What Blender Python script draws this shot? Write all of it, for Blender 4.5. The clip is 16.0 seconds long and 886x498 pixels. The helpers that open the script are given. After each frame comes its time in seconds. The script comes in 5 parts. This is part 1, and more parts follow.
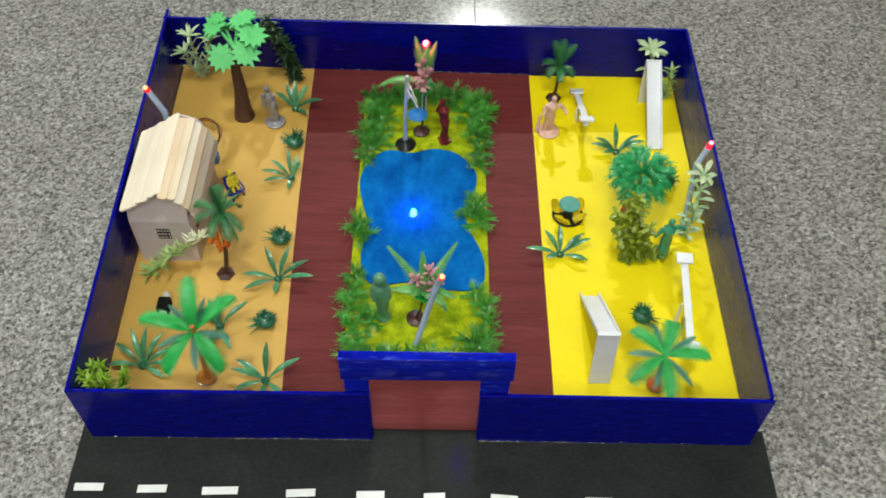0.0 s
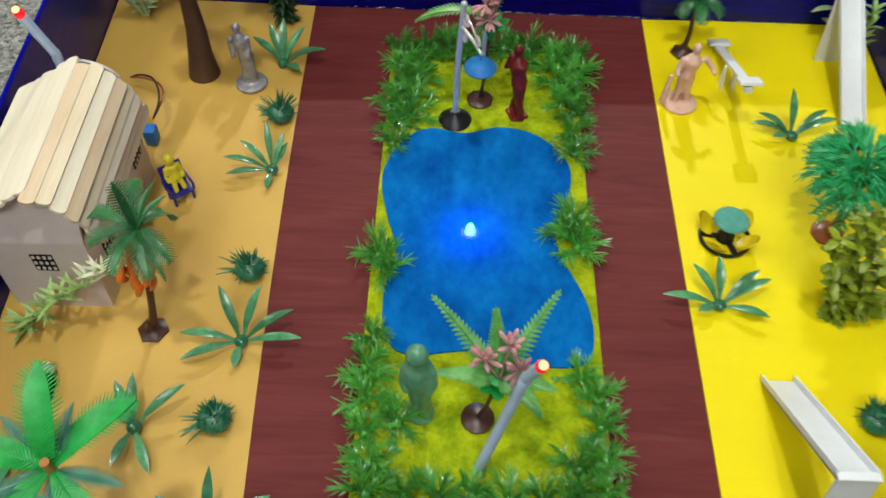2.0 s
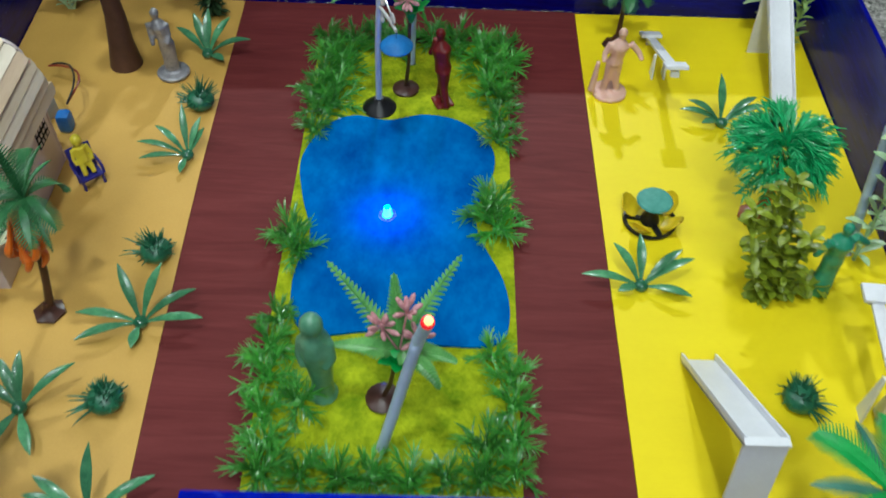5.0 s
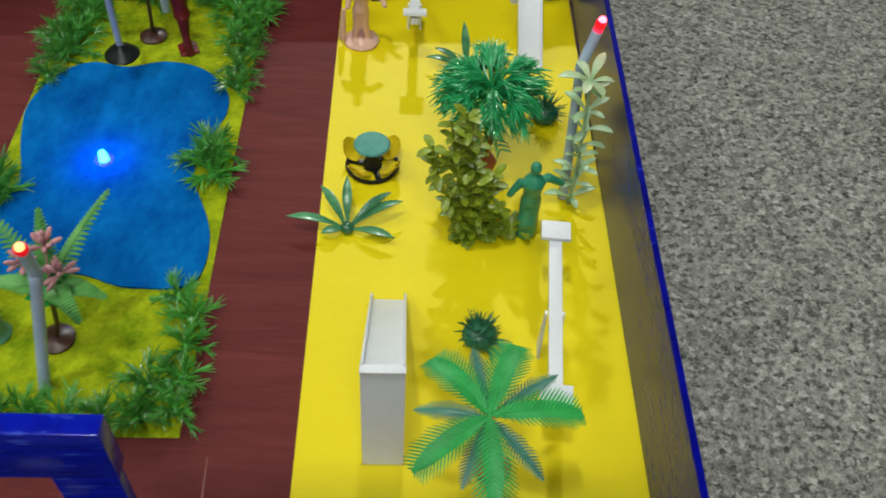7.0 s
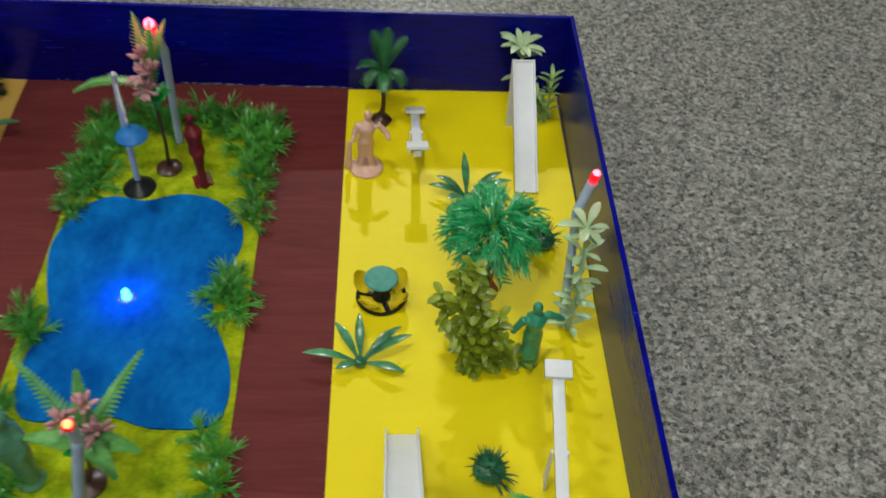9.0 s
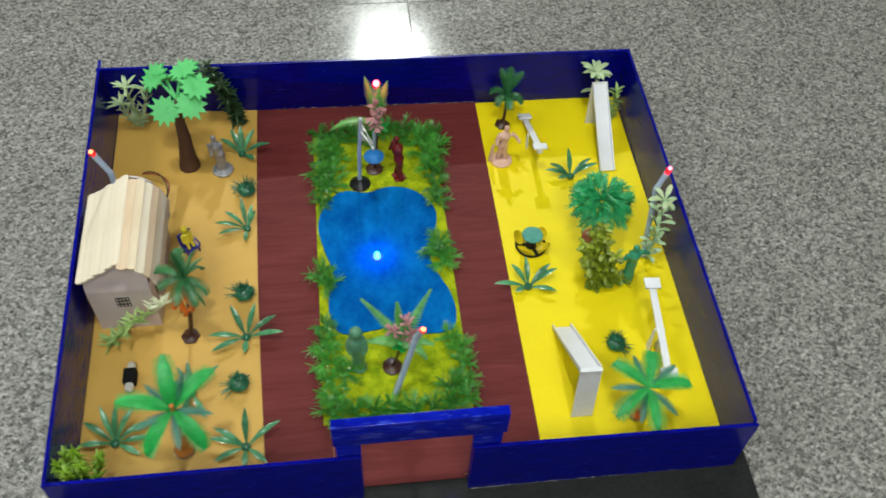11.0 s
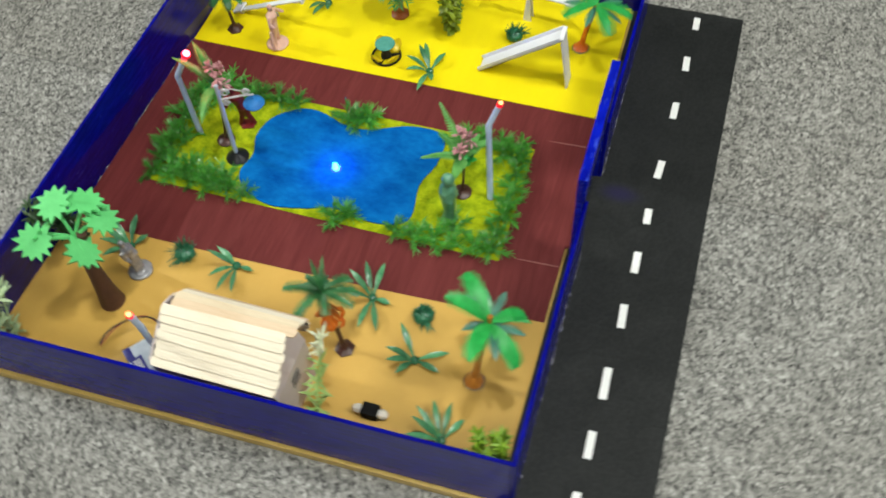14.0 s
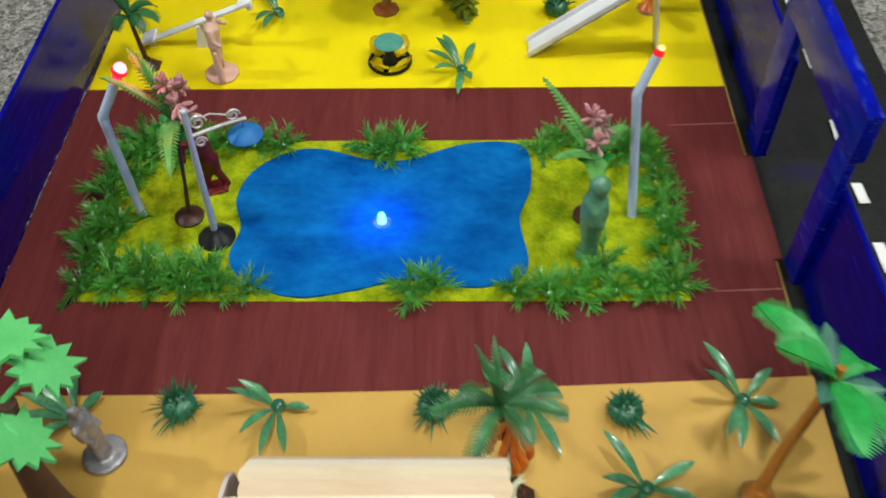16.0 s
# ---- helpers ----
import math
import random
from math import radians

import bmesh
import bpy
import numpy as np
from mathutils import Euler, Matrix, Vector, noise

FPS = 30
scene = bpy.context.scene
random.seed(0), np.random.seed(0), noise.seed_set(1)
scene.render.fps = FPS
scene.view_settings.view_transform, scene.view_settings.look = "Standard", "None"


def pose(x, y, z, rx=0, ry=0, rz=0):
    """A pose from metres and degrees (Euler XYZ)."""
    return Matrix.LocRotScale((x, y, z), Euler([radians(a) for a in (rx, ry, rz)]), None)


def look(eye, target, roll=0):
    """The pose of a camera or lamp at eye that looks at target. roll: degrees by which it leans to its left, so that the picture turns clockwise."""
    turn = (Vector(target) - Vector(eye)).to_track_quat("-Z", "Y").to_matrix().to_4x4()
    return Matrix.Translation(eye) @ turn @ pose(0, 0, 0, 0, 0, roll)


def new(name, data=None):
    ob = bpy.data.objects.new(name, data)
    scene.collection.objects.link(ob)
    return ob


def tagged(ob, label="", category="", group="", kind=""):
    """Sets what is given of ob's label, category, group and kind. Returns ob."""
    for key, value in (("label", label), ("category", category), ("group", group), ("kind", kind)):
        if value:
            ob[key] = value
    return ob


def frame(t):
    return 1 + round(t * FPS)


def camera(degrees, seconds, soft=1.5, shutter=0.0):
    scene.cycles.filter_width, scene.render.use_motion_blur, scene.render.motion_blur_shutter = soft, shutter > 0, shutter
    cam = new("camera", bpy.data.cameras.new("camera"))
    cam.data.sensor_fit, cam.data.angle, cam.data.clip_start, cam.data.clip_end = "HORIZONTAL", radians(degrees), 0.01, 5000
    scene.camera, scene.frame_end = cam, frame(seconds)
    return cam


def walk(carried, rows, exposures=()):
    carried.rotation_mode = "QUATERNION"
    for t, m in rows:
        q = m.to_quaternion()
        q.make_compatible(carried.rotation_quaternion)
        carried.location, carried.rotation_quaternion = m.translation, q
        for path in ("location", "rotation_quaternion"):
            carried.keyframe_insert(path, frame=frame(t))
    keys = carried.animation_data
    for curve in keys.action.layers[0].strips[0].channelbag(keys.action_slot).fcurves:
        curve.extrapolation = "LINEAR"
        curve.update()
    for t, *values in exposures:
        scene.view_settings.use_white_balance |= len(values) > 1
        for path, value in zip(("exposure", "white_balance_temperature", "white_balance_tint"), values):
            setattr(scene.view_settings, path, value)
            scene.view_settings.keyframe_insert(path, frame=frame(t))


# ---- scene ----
cam = camera(52.31, 16.0, soft=1.7, shutter=0.45)
PATH = [
    (0, (0.0119, -0.3787, 0.7740), (0.0237, 0.7392, -0.6559), 1.24),
    (0.5, (-0.0089, -0.3702, 0.7313), (-0.0022, 0.7549, -0.6929), 1.31),
    (1, (0.0050, -0.2966, 0.6660), (0.0132, 0.8227, -0.7627), 1.24),
    (1.5, (-0.0042, -0.1888, 0.5655), (-0.0042, 0.9310, -0.8629), 1.37),
    (2, (-0.0263, -0.1122, 0.4785), (-0.0461, 1.0027, -0.9536), 0.86),
    (2.5, (-0.0305, -0.0723, 0.4547), (-0.0746, 1.0728, -0.9528), 0.66),
    (3, (-0.0002, -0.0333, 0.4337), (-0.0243, 1.1442, -0.9473), 1.58),
    (3.2, (0.0095, -0.0200, 0.4236), (0.0065, 1.1691, -0.9476), 2.14),
    (5.3, (0.0280, -0.1627, 0.4433), (0.0277, 1.0302, -0.9246), 1.47),
    (5.5, (0.0413, -0.1759, 0.4501), (0.0475, 1.0126, -0.9217), 1.79),
    (6, (0.1026, -0.1746, 0.4550), (0.1327, 1.0089, -0.9207), 2.75),
    (6.5, (0.1485, -0.1670, 0.4375), (0.2071, 1.0061, -0.9461), 3.59),
    (7, (0.1809, -0.1491, 0.4220), (0.2565, 1.0190, -0.9651), 4.07),
    (7.5, (0.1912, -0.1297, 0.4196), (0.2853, 1.0326, -0.9713), 4.65),
    (8, (0.1957, -0.1069, 0.4262), (0.2913, 1.0607, -0.9601), 4.43),
    (8.5, (0.1914, -0.1025, 0.4388), (0.2902, 1.1165, -0.9022), 3.63),
    (9, (0.1651, -0.1263, 0.4870), (0.2679, 1.1013, -0.8460), 3.80),
    (9.5, (0.1341, -0.1966, 0.6016), (0.2316, 0.9749, -0.7812), 2.00),
    (10, (0.0878, -0.3018, 0.7180), (0.1886, 0.8415, -0.6881), 1.50),
    (10.2, (0.0716, -0.3312, 0.7435), (0.1776, 0.8015, -0.6708), 1.64),
    (12.3, (-0.2837, -0.2556, 0.8162), (0.2877, 0.5474, -0.7079), 0.23),
    (12.5, (-0.3154, -0.2146, 0.8061), (0.3330, 0.4897, -0.7360), -1.80),
    (13, (-0.4005, -0.1889, 0.7911), (0.3633, 0.3848, -0.7522), -4.51),
    (13.5, (-0.4793, -0.1550, 0.7719), (0.3950, 0.3023, -0.7515), -4.29),
    (14, (-0.5403, -0.0461, 0.7590), (0.3813, 0.3129, -0.7628), -4.83),
    (14.5, (-0.5654, 0.0901, 0.7218), (0.4209, 0.3013, -0.7871), -6.38),
    (15, (-0.5248, 0.1370, 0.6530), (0.4793, 0.3020, -0.8499), -6.16),
    (15.5, (-0.4787, 0.1864, 0.5352), (0.6357, 0.2495, -0.8961), -2.58),
    (16, (-0.4202, 0.2196, 0.4567), (0.7467, 0.2561, -0.9330), -1.51),
]
LIGHTNESS = [(0, 0.0, 6500, 10), (1, 0.0, 6500, 10), (1.5, -0.1, 6500, 10), (2, -0.05, 6500, 9), (2.5, -0.04, 6350, 9), (3, -0.06, 6100, 8), (5.5, -0.24, 5850, 7), (6, -0.29, 6050, 7), (6.5, -0.32, 6250, 8), (7, -0.37, 6400, 9), (8, -0.48, 6500, 10), (9, -0.5, 6500, 10),
             (9.5, -0.48, 6450, 10), (10, -0.25, 6350, 9), (12.5, -0.1, 6450, 10), (13, -0.05, 6500, 10), (13.5, 0.15, 6500, 10), (14, 0.12, 6500, 10), (14.5, 0.05, 6500, 11), (15, -0.05, 6550, 11), (15.5, -0.04, 6550, 11), (16, -0.06, 6500, 11)]
walk(cam, [(t, look(eye, target, roll)) for t, eye, target, roll in PATH], LIGHTNESS)

# ---- world and lights ----
world = bpy.data.worlds.new("room_air")
scene.world = world
world.use_nodes = True
world.node_tree.nodes["Background"].inputs[0].default_value = (0.9, 0.95, 1.0, 1)
world.node_tree.nodes["Background"].inputs[1].default_value = 0.03


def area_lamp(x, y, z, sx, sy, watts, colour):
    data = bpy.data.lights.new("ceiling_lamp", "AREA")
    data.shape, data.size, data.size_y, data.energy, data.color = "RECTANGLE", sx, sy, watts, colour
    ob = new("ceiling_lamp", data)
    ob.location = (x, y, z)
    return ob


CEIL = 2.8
# The last two, south and west, are unseen and added as soft fill.
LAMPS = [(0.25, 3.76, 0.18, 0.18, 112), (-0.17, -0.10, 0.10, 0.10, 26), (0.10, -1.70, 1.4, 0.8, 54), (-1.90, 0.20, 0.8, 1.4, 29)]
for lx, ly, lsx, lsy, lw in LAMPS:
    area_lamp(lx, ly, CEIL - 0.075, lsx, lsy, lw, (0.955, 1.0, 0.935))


def led_lamp(x, y, z, watts, colour, r=0.003):
    data = bpy.data.lights.new("led_light", "POINT")
    data.energy, data.color, data.shadow_soft_size = watts, colour, r
    ob = new("led_light", data)
    ob.location = (x, y, z)


# ---- materials ----
def shader(name):
    m = bpy.data.materials.new(name)
    m.use_nodes = True
    nt = m.node_tree
    return m, nt, nt.nodes["Principled BSDF"]


def noise_node(nt, scale, detail=4, rough=0.55, stretch=(1, 1, 1), distort=0.0):
    tc = nt.nodes.new("ShaderNodeTexCoord")
    mp = nt.nodes.new("ShaderNodeMapping")
    mp.inputs["Scale"].default_value = stretch
    n = nt.nodes.new("ShaderNodeTexNoise")
    n.inputs["Scale"].default_value, n.inputs["Detail"].default_value = scale, detail
    n.inputs["Roughness"].default_value, n.inputs["Distortion"].default_value = rough, distort
    nt.links.new(tc.outputs["Object"], mp.inputs["Vector"])
    nt.links.new(mp.outputs["Vector"], n.inputs["Vector"])
    return n.outputs["Fac"]


def ramp(nt, fac, stops):
    r = nt.nodes.new("ShaderNodeValToRGB")
    while len(r.color_ramp.elements) < len(stops):
        r.color_ramp.elements.new(0.5)
    for e, (p, c) in zip(r.color_ramp.elements, stops):
        e.position, e.color = p, (*c, 1)
    nt.links.new(fac, r.inputs["Fac"])
    return r.outputs["Color"]


def mixed(nt, fac, a, b, mode="MIX"):
    m = nt.nodes.new("ShaderNodeMix")
    m.data_type, m.blend_type = "RGBA", mode
    for s, v in ((m.inputs[0], fac), (m.inputs[6], a), (m.inputs[7], b)):
        if isinstance(v, (int, float)):
            s.default_value = v
        elif isinstance(v, tuple):
            s.default_value = (*v, 1)
        else:
            nt.links.new(v, s)
    return m.outputs[2]


def bumped(nt, bsdf, fac, strength, dist):
    b = nt.nodes.new("ShaderNodeBump")
    b.inputs["Strength"].default_value, b.inputs["Distance"].default_value = strength, dist
    nt.links.new(fac, b.inputs["Height"])
    nt.links.new(b.outputs["Normal"], bsdf.inputs["Normal"])


def paint(name, dark, light, rough=0.4, scale=60, stretch=(1, 1, 1), fine=600, bump=0.15, depth=0.0004, metal=0.0, coat=0.0, per_object=0.0, thin=0.0, spec=0.5):
    """A surface that varies between two colours at two scales, with a fine relief."""
    m, nt, b = shader(name)
    big = noise_node(nt, scale, 5, 0.6, stretch)
    small = noise_node(nt, fine, 2, 0.5, stretch)
    col = ramp(nt, big, [(0.32, dark), (0.68, light)])
    col = mixed(nt, 0.22, col, ramp(nt, small, [(0.35, dark), (0.65, light)]))
    if per_object:
        oi = nt.nodes.new("ShaderNodeObjectInfo")
        hsv = nt.nodes.new("ShaderNodeHueSaturation")
        mr = nt.nodes.new("ShaderNodeMapRange")
        mr.inputs[3].default_value, mr.inputs[4].default_value = 1 - per_object, 1 + per_object
        nt.links.new(oi.outputs["Random"], mr.inputs[0])
        nt.links.new(mr.outputs[0], hsv.inputs["Value"])
        nt.links.new(col, hsv.inputs["Color"])
        col = hsv.outputs["Color"]
    nt.links.new(col, b.inputs["Base Color"])
    b.inputs["Roughness"].default_value, b.inputs["Metallic"].default_value = rough, metal
    b.inputs["Coat Weight"].default_value, b.inputs["Coat Roughness"].default_value = coat, 0.12
    b.inputs["Specular IOR Level"].default_value = spec
    if thin:
        b.inputs["Subsurface Weight"].default_value, b.inputs["Subsurface Radius"].default_value = thin, (0.002, 0.003, 0.001)
        b.inputs["Subsurface Scale"].default_value = 1.0
    bumped(nt, b, small, bump, depth)
    return m


def granite():
    m, nt, b = shader("polished_granite")
    tc = nt.nodes.new("ShaderNodeTexCoord")
    warp = nt.nodes.new("ShaderNodeTexNoise")
    warp.inputs["Scale"].default_value, warp.inputs["Detail"].default_value = 420, 3
    shift = nt.nodes.new("ShaderNodeVectorMath")
    shift.operation = "MULTIPLY_ADD"
    shift.inputs[1].default_value = (0.0045, 0.0045, 0.0045)
    nt.links.new(tc.outputs["Object"], warp.inputs["Vector"])
    nt.links.new(warp.outputs["Color"], shift.inputs[0])
    nt.links.new(tc.outputs["Object"], shift.inputs[2])
    cols = []
    for sc in (310, 640):
        v = nt.nodes.new("ShaderNodeTexVoronoi")
        v.inputs["Scale"].default_value, v.inputs["Randomness"].default_value = sc, 1.0
        nt.links.new(shift.outputs[0], v.inputs["Vector"])
        sep = nt.nodes.new("ShaderNodeSeparateColor")
        nt.links.new(v.outputs["Color"], sep.inputs[0])
        cols.append(sep.outputs[0])
    a = ramp(nt, cols[0], [(0.0, (0.030, 0.031, 0.031)), (0.2, (0.12, 0.12, 0.115)), (0.45, (0.29, 0.287, 0.27)), (0.8, (0.40, 0.395, 0.37)), (1.0, (0.60, 0.59, 0.56))])
    c = ramp(nt, cols[1], [(0.0, (0.04, 0.04, 0.04)), (0.3, (0.2, 0.2, 0.19)), (1.0, (0.46, 0.45, 0.43))])
    col = mixed(nt, 0.42, a, c)
    speck = noise_node(nt, 330, 5, 0.75)
    col = mixed(nt, 0.6, col, ramp(nt, speck, [(0.36, (0.25, 0.25, 0.25)), (0.50, (0.95, 0.95, 0.95)), (0.66, (1.25, 1.25, 1.25))]), "MULTIPLY")
    cloud = noise_node(nt, 9, 4, 0.6)
    col = mixed(nt, 0.5, col, ramp(nt, cloud, [(0.3, (0.72, 0.71, 0.69)), (0.7, (1.0, 1.0, 1.0))]), "MULTIPLY")
    oi = nt.nodes.new("ShaderNodeObjectInfo")
    tone = ramp(nt, oi.outputs["Random"], [(0.0, (0.9, 0.88, 0.85)), (1.0, (1.0, 1.0, 1.0))])
    col = mixed(nt, 1.0, col, tone, "MULTIPLY")
    nt.links.new(col, b.inputs["Base Color"])
    rr = ramp(nt, cloud, [(0.3, (0.10, 0.10, 0.10)), (0.7, (0.16, 0.16, 0.16))])
    nt.links.new(rr, b.inputs["Roughness"])
    b.inputs["Specular IOR Level"].default_value = 0.4
    bumped(nt, b, cols[0], 0.02, 0.0001)
    return m


def brushed_blue(name, dark, light, fleck_from):
    m, nt, b = shader(name)
    stroke = noise_node(nt, 40, 5, 0.65, (1, 1, 7))
    spot = noise_node(nt, 150, 3, 0.6, (0.35, 1, 2.5))
    col = ramp(nt, stroke, [(0.3, dark), (0.7, light)])
    # Lighter flecks: brush marks, with the sparkle of bumps painted in.
    fleck = ramp(nt, spot, [(fleck_from, (0, 0, 0)), (fleck_from + 0.08, (1, 1, 1))])
    col = mixed(nt, fleck, col, (0.03, 0.06, 0.50))
    nt.links.new(col, b.inputs["Base Color"])
    b.inputs["Roughness"].default_value = 0.22
    b.inputs["Coat Weight"].default_value, b.inputs["Coat Roughness"].default_value = 0.03, 0.06
    b.inputs["Specular IOR Level"].default_value = 0.14
    bumped(nt, b, stroke, 0.010, 0.0003)
    return m


def crinkled_black():
    m, nt, b = shader("black_crepe_paper")
    broad = noise_node(nt, 14, 5, 0.6, (1, 1.5, 1), 0.8)
    fine = noise_node(nt, 320, 3, 0.6)
    tc = nt.nodes.new("ShaderNodeTexCoord")
    warp = nt.nodes.new("ShaderNodeTexNoise")
    warp.inputs["Scale"].default_value = 22
    shift = nt.nodes.new("ShaderNodeVectorMath")
    shift.operation = "MULTIPLY_ADD"
    shift.inputs[1].default_value = (0.05, 0.05, 0.05)
    nt.links.new(tc.outputs["Object"], warp.inputs["Vector"])
    nt.links.new(warp.outputs["Color"], shift.inputs[0])
    nt.links.new(tc.outputs["Object"], shift.inputs[2])
    v = nt.nodes.new("ShaderNodeTexVoronoi")
    v.feature = "DISTANCE_TO_EDGE"
    v.inputs["Scale"].default_value = 26
    nt.links.new(shift.outputs[0], v.inputs["Vector"])
    fold = ramp(nt, v.outputs["Distance"], [(0.0, (1, 1, 1)), (0.09, (0, 0, 0))])
    col = ramp(nt, broad, [(0.3, (0.005, 0.006, 0.006)), (0.7, (0.015, 0.016, 0.016))])
    col = mixed(nt, 0.35, col, ramp(nt, fine, [(0.35, (0.006, 0.006, 0.006)), (0.65, (0.024, 0.025, 0.024))]))
    dist = nt.nodes.new("ShaderNodeVectorMath")
    dist.operation = "DISTANCE"
    stretch = nt.nodes.new("ShaderNodeVectorMath")
    stretch.operation = "MULTIPLY"
    stretch.inputs[1].default_value = (1.0, 0.55, 1.0)
    dist.inputs[1].default_value = (0.034, -0.0125, 0.0)
    nt.links.new(tc.outputs["Object"], stretch.inputs[0])
    nt.links.new(stretch.outputs[0], dist.inputs[0])
    stain = ramp(nt, dist.outputs["Value"], [(0.003, (0.8, 0.8, 0.8)), (0.013, (0, 0, 0))])
    col = mixed(nt, stain, col, (0.012, 0.009, 0.045))
    nt.links.new(col, b.inputs["Base Color"])
    b.inputs["Roughness"].default_value, b.inputs["Specular IOR Level"].default_value = 0.6, 0.22
    height = mixed(nt, 0.5, mixed(nt, 0.35, broad, fold), fine)
    bumped(nt, b, height, 0.42, 0.0020)
    return m


def streaked_paper():
    m, nt, b = shader("maroon_paper")
    grain = noise_node(nt, 26, 6, 0.7, (0.35, 3.6, 1), 1.2)
    broad = noise_node(nt, 9, 3, 0.5, (0.6, 2.5, 1), 0.6)
    col = ramp(nt, grain, [(0.25, (0.096, 0.015, 0.015)), (0.5, (0.134, 0.024, 0.023)), (0.75, (0.172, 0.036, 0.034))])
    thread = noise_node(nt, 60, 3, 0.6, (0.12, 2.4, 1), 0.8)
    col = mixed(nt, ramp(nt, thread, [(0.64, (0, 0, 0)), (0.76, (0.30, 0.30, 0.30))]), col, (0.085, 0.017, 0.018))
    col = mixed(nt, 0.3, col, ramp(nt, broad, [(0.35, (0.75, 0.72, 0.72)), (0.65, (1.0, 1.0, 1.0))]), "MULTIPLY")
    nt.links.new(col, b.inputs["Base Color"])
    b.inputs["Roughness"].default_value, b.inputs["Specular IOR Level"].default_value = 0.6, 0.16
    bumped(nt, b, mixed(nt, 0.5, grain, broad), 0.36, 0.0014)
    return m


def glow(name, colour, strength):
    m, nt, b = shader(name)
    b.inputs["Base Color"].default_value = (*colour, 1)
    b.inputs["Emission Color"].default_value = (*colour, 1)
    b.inputs["Emission Strength"].default_value = strength
    b.inputs["Roughness"].default_value = 0.2
    return m


def clear(name, colour, rough=0.08, trans=0.85):
    m, nt, b = shader(name)
    b.inputs["Base Color"].default_value = (*colour, 1)
    b.inputs["Roughness"].default_value, b.inputs["Transmission Weight"].default_value, b.inputs["IOR"].default_value = rough, trans, 1.45
    return m


GRANITE = granite()
GROUT = paint("floor_grout", (0.10, 0.10, 0.095), (0.16, 0.155, 0.15), 0.8, 30)
# Greyed so that the unseen room throws back less light.
PLASTER = paint("white_plaster", (0.40, 0.40, 0.385), (0.48, 0.48, 0.46), 0.8, 4, fine=80)
BLUE = brushed_blue("gloss_blue_paint", (0.001, 0.001, 0.115), (0.002, 0.004, 0.29), 0.67)
GATEBLUE = brushed_blue("flecked_blue_paint", (0.001, 0.003, 0.20), (0.003, 0.012, 0.46), 0.60)
MAROON = streaked_paper()
OCHRE = paint("ochre_paper", (0.52, 0.305, 0.056), (0.62, 0.37, 0.078), 0.55, 11, fine=700, bump=0.10, depth=0.0003)
YELLOW = paint("yellow_gloss_paper", (0.80, 0.63, 0.0), (0.86, 0.70, 0.002), 0.5, 12, (0.4, 2, 1), fine=500, bump=0.05, depth=0.0002, spec=0.3)
EDGE = paint("mustard_board_edge", (0.50, 0.33, 0.08), (0.64, 0.44, 0.12), 0.4, 40)
BLACKTOP = crinkled_black()
WHITEPAPER = paint("white_paper", (0.74, 0.74, 0.72), (0.84, 0.84, 0.82), 0.6, 80)
# Dark blotches are partly the felt's mottle, partly shadows painted in.
LAWN = paint("moss_green_felt", (0.12, 0.21, 0.002), (0.46, 0.52, 0.010), 0.9, 55, fine=380, bump=0.8, depth=0.0018, spec=0.1)
POOL = paint("blue_watercolour_paper", (0.0, 0.058, 0.26), (0.004, 0.165, 0.49), 0.8, 24, (1.4, 0.9, 1), fine=150, bump=0.3, depth=0.0006, spec=0.03)
CARD = paint("grey_pink_cardboard", (0.56, 0.47, 0.46), (0.66, 0.57, 0.56), 0.38, 25, bump=0.1)
STICK = paint("birch_stick", (0.62, 0.49, 0.33), (0.74, 0.62, 0.45), 0.6, 35, (5, 0.5, 5), fine=300, bump=0.12, per_object=0.10)
STICKTAN = paint("tan_birch_stick", (0.62, 0.45, 0.29), (0.74, 0.57, 0.40), 0.6, 35, (5, 0.5, 5), fine=300, bump=0.12, per_object=0.08)
STICKPALE = paint("pale_birch_stick", (0.72, 0.62, 0.47), (0.82, 0.73, 0.59), 0.6, 35, (5, 0.5, 5), fine=300, bump=0.12, per_object=0.06)
INK = paint("black_ink", (0.006, 0.006, 0.006), (0.014, 0.014, 0.014), 0.8, 120, spec=0.1)
BLACK = paint("black_plastic", (0.006, 0.006, 0.007), (0.016, 0.016, 0.017), 0.35, 120, spec=0.3)
WHITECARD = paint("white_foam_card", (0.70, 0.71, 0.74), (0.80, 0.81, 0.84), 0.45, 40)
STRAW = paint("grey_blue_straw", (0.44, 0.56, 0.76), (0.54, 0.66, 0.86), 0.35, 120, thin=0.1)
GLUE = clear("hot_glue", (0.95, 0.93, 0.85), 0.15, 0.9)
GLASSY = clear("glassy_cap", (0.95, 0.92, 0.86), 0.06, 0.5)
WORN = paint("worn_maroon_fold", (0.22, 0.075, 0.065), (0.34, 0.15, 0.13), 0.6, 120)
DRIP = clear("dried_glue", (0.92, 0.92, 0.90), 0.12, 0.85)
LEAF = paint("deep_green_plastic", (0.024, 0.13, 0.055), (0.11, 0.34, 0.15), 0.30, 110, fine=900, coat=0.4, per_object=0.22)
HUB = paint("glossy_green_plastic", (0.015, 0.10, 0.05), (0.04, 0.17, 0.08), 0.12, 110, coat=0.8)
PALM = paint("bright_green_plastic", (0.006, 0.24, 0.035), (0.025, 0.42, 0.08), 0.45, 90, coat=0.0, per_object=0.08)
PALMDARK = paint("palm_green_plastic", (0.012, 0.080, 0.026), (0.045, 0.19, 0.055), 0.40, 80, coat=0.05, per_object=0.3)
TEAL = paint("blue_green_plastic", (0.03, 0.14, 0.10), (0.07, 0.24, 0.17), 0.35, 90, per_object=0.1)
